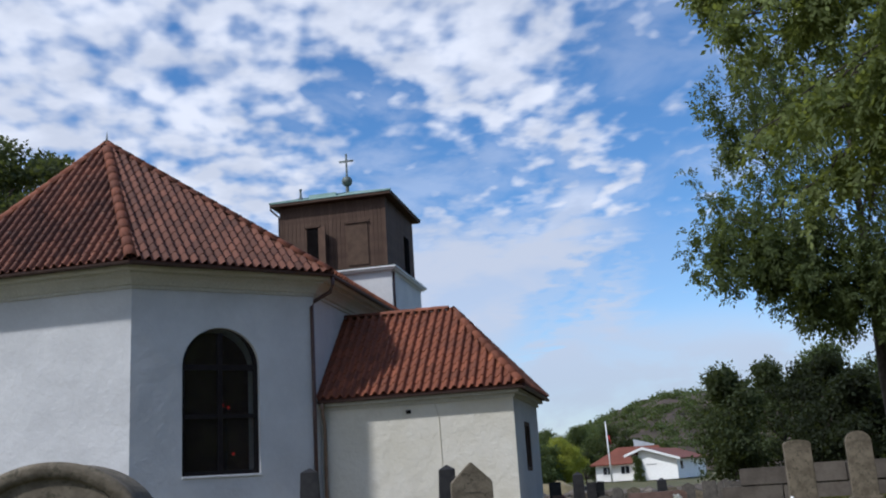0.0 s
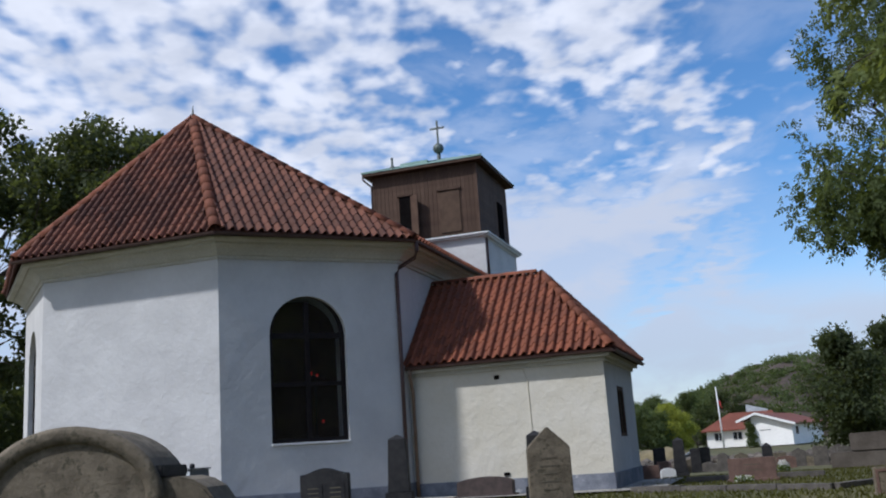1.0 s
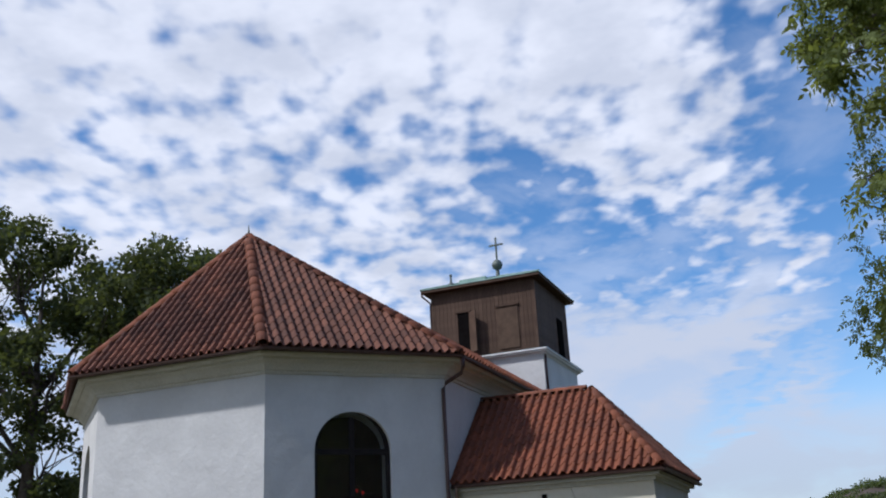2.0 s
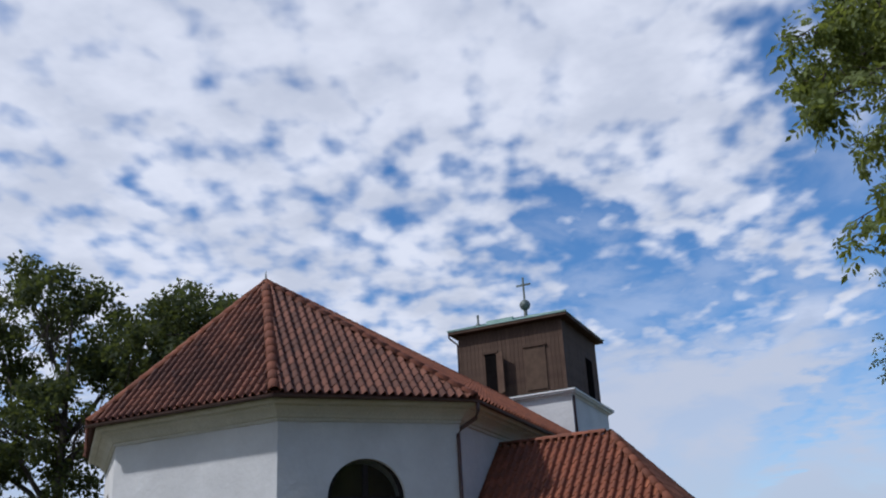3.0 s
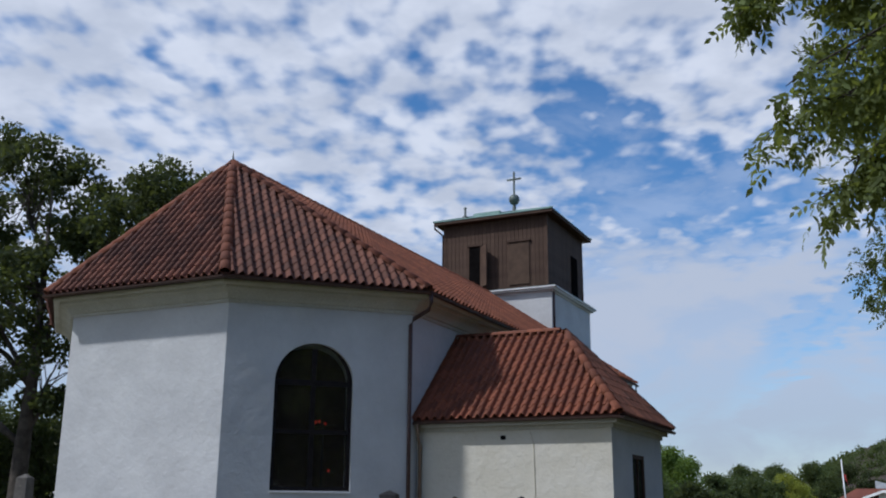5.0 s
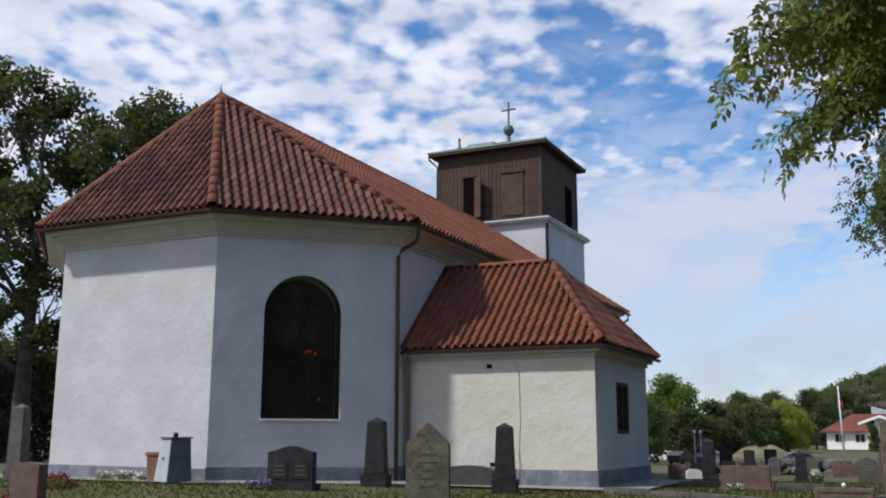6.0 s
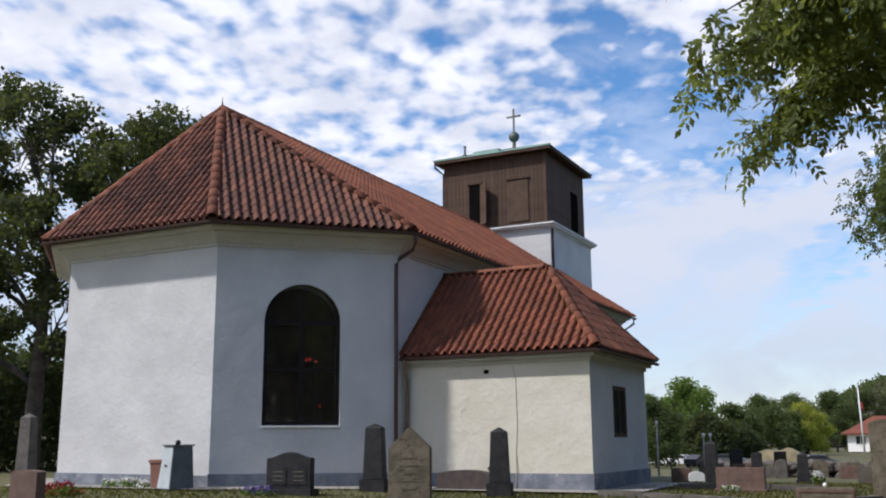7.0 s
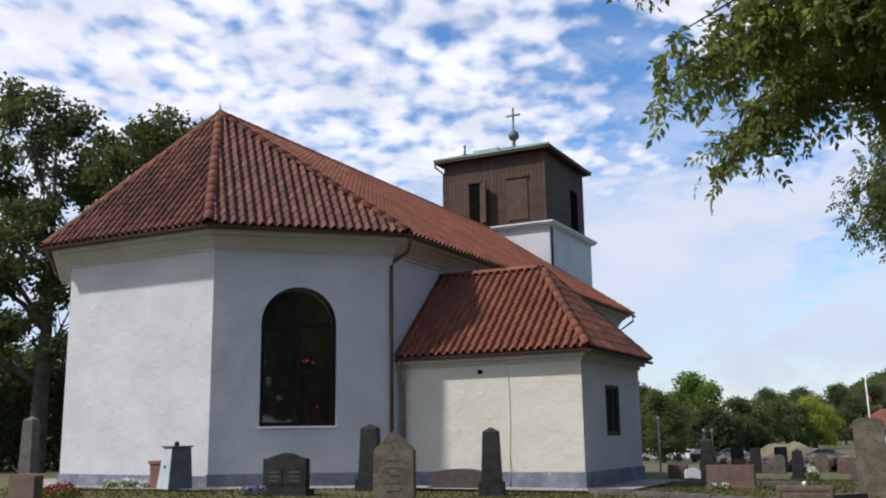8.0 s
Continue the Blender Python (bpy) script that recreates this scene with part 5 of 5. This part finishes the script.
def arched_monument():
    """The large arched stone close to the path, thick and with squared shoulders."""
    stone = thing("headstone", "large thick arched stone with lichen and shadow-dark shoulder caps", "gravestone", (10.12, -10.2, -0.36), 16, "headstones of the churchyard")
    a, b, top, deep = 0.57, 0.44, 1.77, 0.56
    spring = top - b
    ring = [(-0.57, 0), (0.57, 0)] + [(a * math.cos(math.pi * k / 28), spring + b * math.sin(math.pi * k / 28)) for k in range(29)]
    outline_solid("slab", ring, deep, granite_lichen, stone, "", 0.03, m=Matrix.Translation((0, -deep / 2, 0)))
    verts = []
    for k in range(33):
        w = math.pi * (k / 32)
        for r, y in ((0.0, -deep / 2 + 0.04), (0.008, -deep / 2 - 0.012), (-0.02, -deep / 2 - 0.024), (-0.085, -deep / 2 - 0.024), (-0.10, -deep / 2 + 0.005)):
            verts.append(((a + r) * math.cos(w), y, spring + (b + r) * math.sin(w)))
    faces = [(5 * k + c, 5 * k + c + 1, 5 * k + c + 6, 5 * k + c + 5) for k in range(32) for c in range(4)]
    link("arch_moulding", verts, faces, granite_lichen, stone, "raised moulding round the arch", True)
    for s in (-1, 1):
        x0, x1 = sorted((s * 0.40, s * 0.565))
        # dark granite paints the shadow under the projecting cap
        box("shoulder_cap", (x0, -deep / 2 + 0.02, spring + 0.115), (x1, deep / 2 - 0.05, spring + 0.185), granite_dark, stone, "projecting shoulder stone coloured dark for its shadowed underside", 0.008)
        side = [(s * 0.52, 0), (s * 0.90, 0), (s * 0.90, spring - 0.16), (s * 0.88, spring - 0.05), (s * 0.82, spring + 0.04), (s * 0.74, spring + 0.09), (s * 0.66, spring + 0.112), (s * 0.52, spring + 0.112)]
        outline_solid("shoulder", side[::s], deep - 0.07, granite_lichen, stone, "rounded stone shoulder", 0.015, m=Matrix.Translation((0, -deep / 2 + 0.035, 0)))
    bars(stone, 0.6, 0.75, 1.25, -deep / 2, inscription, 4)


arched_monument()

# the ones beside the north side and further off
obelisk((-1.74, 2.3, 0.12), 6, 0.40, 1.82, granite_grey, "tall grey granite pillar with lichen")
headstone((5.13, -3.42, -0.16), 8, slab_ring(0.52, 0.97, "round", 0.04), 0.20, granite_red, "small reddish headstone among flowers")
ornate = headstone((16.05, 2.07, 0.0), 4, slab_ring(0.84, 0.46), 0.18, granite_lichen, "broad low reddish headstone with a framed panel", (0.95, 0.34, 0.06), (0.5, 0.12, 0.36, 3))
outline_solid("border", [(-0.40, 0.03), (0.40, 0.03), (0.40, 0.43), (-0.40, 0.43)], 0.012, granite_red, ornate, "reddish carved border",
              holes=[[(-0.36, 0.07), (0.36, 0.07), (0.36, 0.39), (-0.36, 0.39)]], m=Matrix.Translation((0, -0.101, 0)))
bm = bmesh.new()
bmesh.ops.create_uvsphere(bm, u_segments=12, v_segments=8, radius=0.035)
bm.transform(Matrix.Translation((0, 0, 0.495)))
part("ball", bm, white_paint, ornate, "small white stone ball", True)
headstone((13.6, 8.7, 0.04), 3, slab_ring(1.06, 0.54), 0.2, granite_red, "broad brown granite headstone on the lawn", (1.16, 0.4, 0.07), (0.6, 0.2, 0.45, 2))
headstone((16.76, 6.0, 0.03), 4, slab_ring(0.55, 1.51, "round", 0.09), 0.20, granite_lichen, "tall tan headstone with a chamfered top", (0.75, 0.4, 0.12))
headstone((18.85, 10.6, 0.03), 2, slab_ring(0.62, 1.72, "round", 0.28), 0.18, granite_lichen, "tall round-topped headstone on the lawn", (0.75, 0.4, 0.12))
headstone((10.95, 27.0, ground_height(10.95, 27.0)), 2, slab_ring(0.42, 1.0, "round", 0.05), 0.16, granite_dark, "dark polished headstone on the lawn")
headstone((12.1, 25.5, ground_height(12.1, 25.5)), -6, slab_ring(0.46, 0.72, "round", 0.2), 0.16, granite_grey, "grey round-topped headstone on the lawn")
obelisk((13.9, 17.2, ground_height(13.9, 17.2)), 5, 0.36, 0.95, granite_dark, "short black granite pillar gravestone", 0.12)
obelisk((11.2, 17.2, ground_height(11.2, 17.2)), 5, 0.42, 1.30, granite_dark, "dark granite column on a broad foot", 0.18)
headstone((10.2, 17.4, ground_height(10.2, 17.4)), 2, slab_ring(0.62, 0.46), 0.2, granite_red, "dark red polished headstone on the lawn")
headstone((10.85, 16.6, ground_height(10.85, 16.6)), 20, slab_ring(0.48, 0.34, "round", 0.12), 0.14, white_paint, "small white marble grave marker")
headstone((8.4, 36.5, ground_height(8.4, 36.5)), 0, slab_ring(0.62, 1.35), 0.2, granite_dark, "black upright headstone on the far lawn")
headstone((10.8, 34.5, ground_height(10.8, 34.5)), 0, slab_ring(0.55, 1.20), 0.2, granite_dark, "black upright headstone on the far lawn")
headstone((7.2, 35.5, ground_height(7.2, 35.5)), 0, slab_ring(0.7, 0.85, "round", 0.2), 0.2, granite_grey, "grey round-topped headstone on the lawn")
rnd_graves = random.Random(77)
for k in range(22):
    x, y = rnd_graves.uniform(7.5, 17.0), rnd_graves.uniform(26, 44)
    w, h = rnd_graves.uniform(0.5, 0.9), rnd_graves.uniform(0.45, 0.95)
    mat, word = rnd_graves.choice(((granite_grey, "grey"), (granite_red, "reddish"), (granite_dark, "dark"), (granite_lichen, "lichened")))
    headstone((x, y, ground_height(x, y) - 0.03), rnd_graves.uniform(-8, 8), slab_ring(w, h, rnd_graves.choice(("flat", "round", "swell")), 0.12), 0.18, mat, word + " granite headstone among the far graves")


def kerb(a, b, w, h, label):
    a, b = Vector(a), Vector(b)
    ob = thing("grave_kerb", label, "kerb", (a.x, a.y, ground_height(a.x, a.y)), math.degrees(math.atan2(b.y - a.y, b.x - a.x)))
    n = max(1, round((b - a).length / 1.1))
    step = (b - a).length / n
    for k in range(n):
        box("kerbstone", (k * step + 0.006, -w / 2, -0.1), ((k + 1) * step - 0.006, w / 2, h + 0.008 * (k % 2)), granite_grey, ob, "", 0.012)


kerb((12.3, 5.5, 0), (15.1, 3.7, 0), 0.22, 0.10, "grey granite kerb round a grave plot")
kerb((15.1, 3.7, 0), (16.6, 5.6, 0), 0.22, 0.10, "grey granite kerb round a grave plot")
kerb((12.0, 9.6, 0), (15.2, 9.4, 0), 0.2, 0.12, "grey granite kerb behind the headstones")
kerb((11.2, 6.0, 0), (12.3, 5.5, 0), 0.22, 0.12, "grey granite kerb by the annex")


def stone_wall():
    """A granite plot wall of large blocks at the churchyard's far side."""
    rnd = random.Random(5)
    wall = thing("plot_wall", "long low wall of large grey granite blocks", "wall", (15.6, 14.3, -0.06), -3)
    for row, (z0, z1) in enumerate(((-0.1, 0.52), (0.525, 1.02))):
        x = 0.0 if row == 0 else 0.55
        while x < 11.0:
            w = rnd.uniform(1.1, 2.1)
            box("block", (x + 0.008, rnd.uniform(-0.01, 0.02), z0), (x + w - 0.008, 0.4, z1 + (0.06 * rnd.random() if row else 0)), dry_wall, wall, "", 0.025)
            x += w


stone_wall()


def rubble_bank():
    """The dry stone bank before the car park."""
    rnd = random.Random(15)
    verts, faces = [], []
    for k in range(420):
        x, y = rnd.uniform(5.5, 21), 46 + rnd.uniform(-0.9, 0.9)
        r = rnd.uniform(0.22, 0.5)
        z = ground_height(x, y) + rnd.uniform(0.0, 0.75)
        base = len(verts)
        bm = bmesh.new()
        bmesh.ops.create_icosphere(bm, subdivisions=1, radius=r)
        for v in bm.verts:
            verts.append((x + v.co.x * rnd.uniform(0.8, 1.3), y + v.co.y * rnd.uniform(0.7, 1.1), z + v.co.z * rnd.uniform(0.6, 0.85)))
        faces += [tuple(base + v.index for v in f.verts) for f in bm.faces]
        bm.free()
    tagged(link("rubble_bank", verts, faces, dry_wall), "dry stone bank of grey rubble at the churchyard edge", "stone wall", kind="stuff")


rubble_bank()


# ---- by the church wall ----
def grey_bin():
    """A tapering sheet-metal bin with a knob on its lid."""
    b = thing("waste_bin", "tapered grey sheet-metal bin with a lid knob", "bin", (2.30, 3.0, 0.19), -22)
    bm = bmesh.new()
    low = [bm.verts.new(p) for p in ((-0.36, -0.30, 0), (0.30, -0.30, 0), (0.30, 0.28, 0), (-0.36, 0.28, 0))]
    top = [bm.verts.new(p) for p in ((-0.22, -0.22, 0.95), (0.26, -0.22, 0.95), (0.26, 0.24, 0.95), (-0.22, 0.24, 0.95))]
    bm.faces.new(low[::-1])
    bm.faces.new(top)
    for k in range(4):
        bm.faces.new((low[k], low[(k + 1) % 4], top[(k + 1) % 4], top[k]))
    bmesh.ops.bevel(bm, geom=list(bm.edges), offset=0.012, segments=2, affect="EDGES")
    # body colour holds the side's shade; the front panel stays pale
    part("body", bm, grey_box, b)
    lean = pose(0, -0.307, 0, -4.8, 0, 0)
    outline_solid("door", [(-0.33, 0.03), (0.27, 0.03), (0.235, 0.92), (-0.195, 0.92)], 0.012, pale_box, b, "hinged front panel, pale beside the shade-darkened body", m=lean)
    box("latch", (-0.04, -0.025, 0.50), (0.04, -0.002, 0.55), grey_box, b, "dark latch", m=lean)
    box("lid", (-0.26, -0.26, 0.952), (0.30, 0.28, 0.985), grey_box, b, "flat lid", 0.008)
    bm = bmesh.new()
    bmesh.ops.create_uvsphere(bm, u_segments=12, v_segments=8, radius=0.06)
    bm.transform(Matrix.Translation((0, 0, 1.03)))
    part("knob", bm, granite_dark, b, "dark round knob", True)


grey_bin()
pot = thing("planter", "tall terracotta-coloured square planter", "planter", (1.66, 3.2, 0.18), 4)
pot.scale = (0.8, 0.8, 0.97)
bm = bmesh.new()
for half_a, z_a, half_b, z_b in ((0.19, 0, 0.235, 0.60), (0.265, 0.602, 0.265, 0.68)):
    ring_a = [bm.verts.new((sx * half_a, sy * half_a, z_a)) for sx, sy in ((-1, -1), (1, -1), (1, 1), (-1, 1))]
    ring_b = [bm.verts.new((sx * half_b, sy * half_b, z_b)) for sx, sy in ((-1, -1), (1, -1), (1, 1), (-1, 1))]
    bm.faces.new(ring_a[::-1])
    bm.faces.new(ring_b)
    for k in range(4):
        bm.faces.new((ring_a[k], ring_a[(k + 1) % 4], ring_b[(k + 1) % 4], ring_b[k]))
bmesh.ops.bevel(bm, geom=list(bm.edges), offset=0.008, segments=1, affect="EDGES")
part("body", bm, terracotta, pot)


def flower_bed(at, size, mat, label, seed, tall=0.22):
    rnd = random.Random(seed)
    bed = thing("flowers", label, "flowers", at)
    spots = [(rnd.uniform(-size[0], size[0]), rnd.uniform(-size[1], size[1]), rnd.uniform(0.05, tall), 0.07) for k in range(60)]
    leaves("foliage", [(x, y, z * 0.6, 0.09) for x, y, z, r in spots], 900, 0.07, 1.0, leaf_bright, bed, -0.4, seed)
    tagged(leaves("petals", spots, 700, 0.05, 1.0, mat, bed, -0.3, seed + 1, "", 1.2), kind="stuff")


flower_bed((0.95, 0.95, 0.12), (0.42, 0.25), red_flower, "cushion of dark red flowers", 201, 0.28)
flower_bed((4.4, -3.0, -0.1), (0.25, 0.2), red_flower, "red flowers in front of a grave", 203, 0.4)
flower_bed((5.0, 2.45, 0.06), (0.35, 0.15), purple_flower, "purple bedding flowers at the grave", 205)
flower_bed((0.6, 3.2, 0.16), (0.6, 0.12), white_flower, "pale flowering plants along the church wall", 207, 0.22)
flower_bed((13.4, 8.48, 0.05), (0.14, 0.05), white_flower, "small white flowers before the headstone", 209, 0.07)
flower_bed((14.35, 17.0, ground_height(14.35, 17.0)), (0.10, 0.08), white_flower, "round white flower cushion", 211, 0.34)

# gravel strip round the church
strip = []
for dd in (0.06, 1.15):
    t = math.tan(radians(22.5))
    strip += [(-HALF - dd, 18), (-HALF - dd, SHOULDER - dd * t), (-A - dd * t, EAST - dd), (A + dd * t, EAST - dd), (HALF + dd * 0.4, SHOULDER - dd * 0.9), (10.6 + dd, 7.45 - dd), (10.6 + dd, 12.0)]
gv = [(x, y, ground_height(x, y) + 0.035) for x, y in strip]
tagged(link("gravel_strip", gv, [(k, k + 1, 8 + k, 7 + k) for k in range(6)], gravel), "pale gravel strip along the church wall", "gravel", kind="structure")

# unseen trees added behind the path to cut sky light and darken window reflections
for n, (x, y, h, r) in enumerate(((34, -15, 15, 8), (31, 6, 16, 7), (28, -29, 15, 8), (15, -41, 14, 8), (32, 19, 16, 7), (36, -9.0, 15, 7), (30, -7.5, 13, 6), (31, -11.5, 14, 6))):
    tree("added unseen tree that blocks sky light and reflections", (x, y, -0.35), h, lobes_for(300 + n, h, r, 1.6, 8), 0.35, leaf_dark, 16000, 0.6, 1.5, 20, 300 + n, fork=0.2, shape=1.6)


def lawn_tufts():
    """Short grass over the lawn that the path looks across."""
    rng = np.random.default_rng(4)
    n = 60000
    xs, ys = rng.uniform(-3, 22, n), rng.uniform(-9, 14, n)
    inside = ((xs < 10.9) & (ys > 3.0) & (ys - 3.2 > xs - 3.2)) | ((xs < 11) & (ys > 6.9))
    at = [(x, y, ground_height(x, y) - 0.005) for x, y in zip(xs[~inside], ys[~inside])]
    verts, faces = [], []
    for (x, y, z), a, h in zip(at, rng.uniform(0, 6.28, n), rng.uniform(0.03, 0.075, n)):
        c, s = math.cos(a) * 0.02, math.sin(a) * 0.02
        b = len(verts)
        verts += [(x - c, y - s, z), (x + c, y + s, z), (x + s * 1.5, y + c * 1.5, z + h)]
        faces.append((b, b + 1, b + 2))
    tagged(link("grass", verts, faces, leaf_grass), "short mown grass", "grass", kind="stuff")


lawn_tufts()


# ---- roof tiles ----
tiled(Slope(e2, e3, apex, apex), nave_roof, clay_old_dark, 300)
tiled(Slope(e1, e2, apex, apex), nave_roof, clay_old_dark, 0)
tiled(Slope(e0, e1, apex, apex), nave_roof, clay_old_dark, 0)
tiled(Slope(e3, w3, apex, ridge_end), nave_roof, clay, 0)
tiled(Slope(w0, e0, ridge_end, apex), nave_roof, clay_old_dark, 0)
tiled(Slope(s0, s1, r0, r1), sac_roof, clay, 300)
# the east hip takes the darker clay to help paint its shaded side
tiled(Slope(s1, s2, r1, r1), sac_roof, clay_old_dark, 0)
tiled(Slope(s2, s3, r1, r0), sac_roof, clay, 0)
up_a = Vector((0, 0, 0.045))
for low in (e0, e1, e2, e3):
    capped(Vector(low) + up_a, Vector(apex) + up_a, nave_roof, clay)
capped(Vector(apex) + up_a, Vector((0, 26.0, RIDGE)) + up_a, nave_roof, clay)
capped(Vector(s1) + up_a, Vector(r1) + up_a, sac_roof, clay, 0.115, 0.37)
capped(Vector(s2) + up_a, Vector(r1) + up_a, sac_roof, clay, 0.115, 0.37)
capped(Vector(r0) + up_a, Vector(r1) + up_a, sac_roof, clay, 0.11)
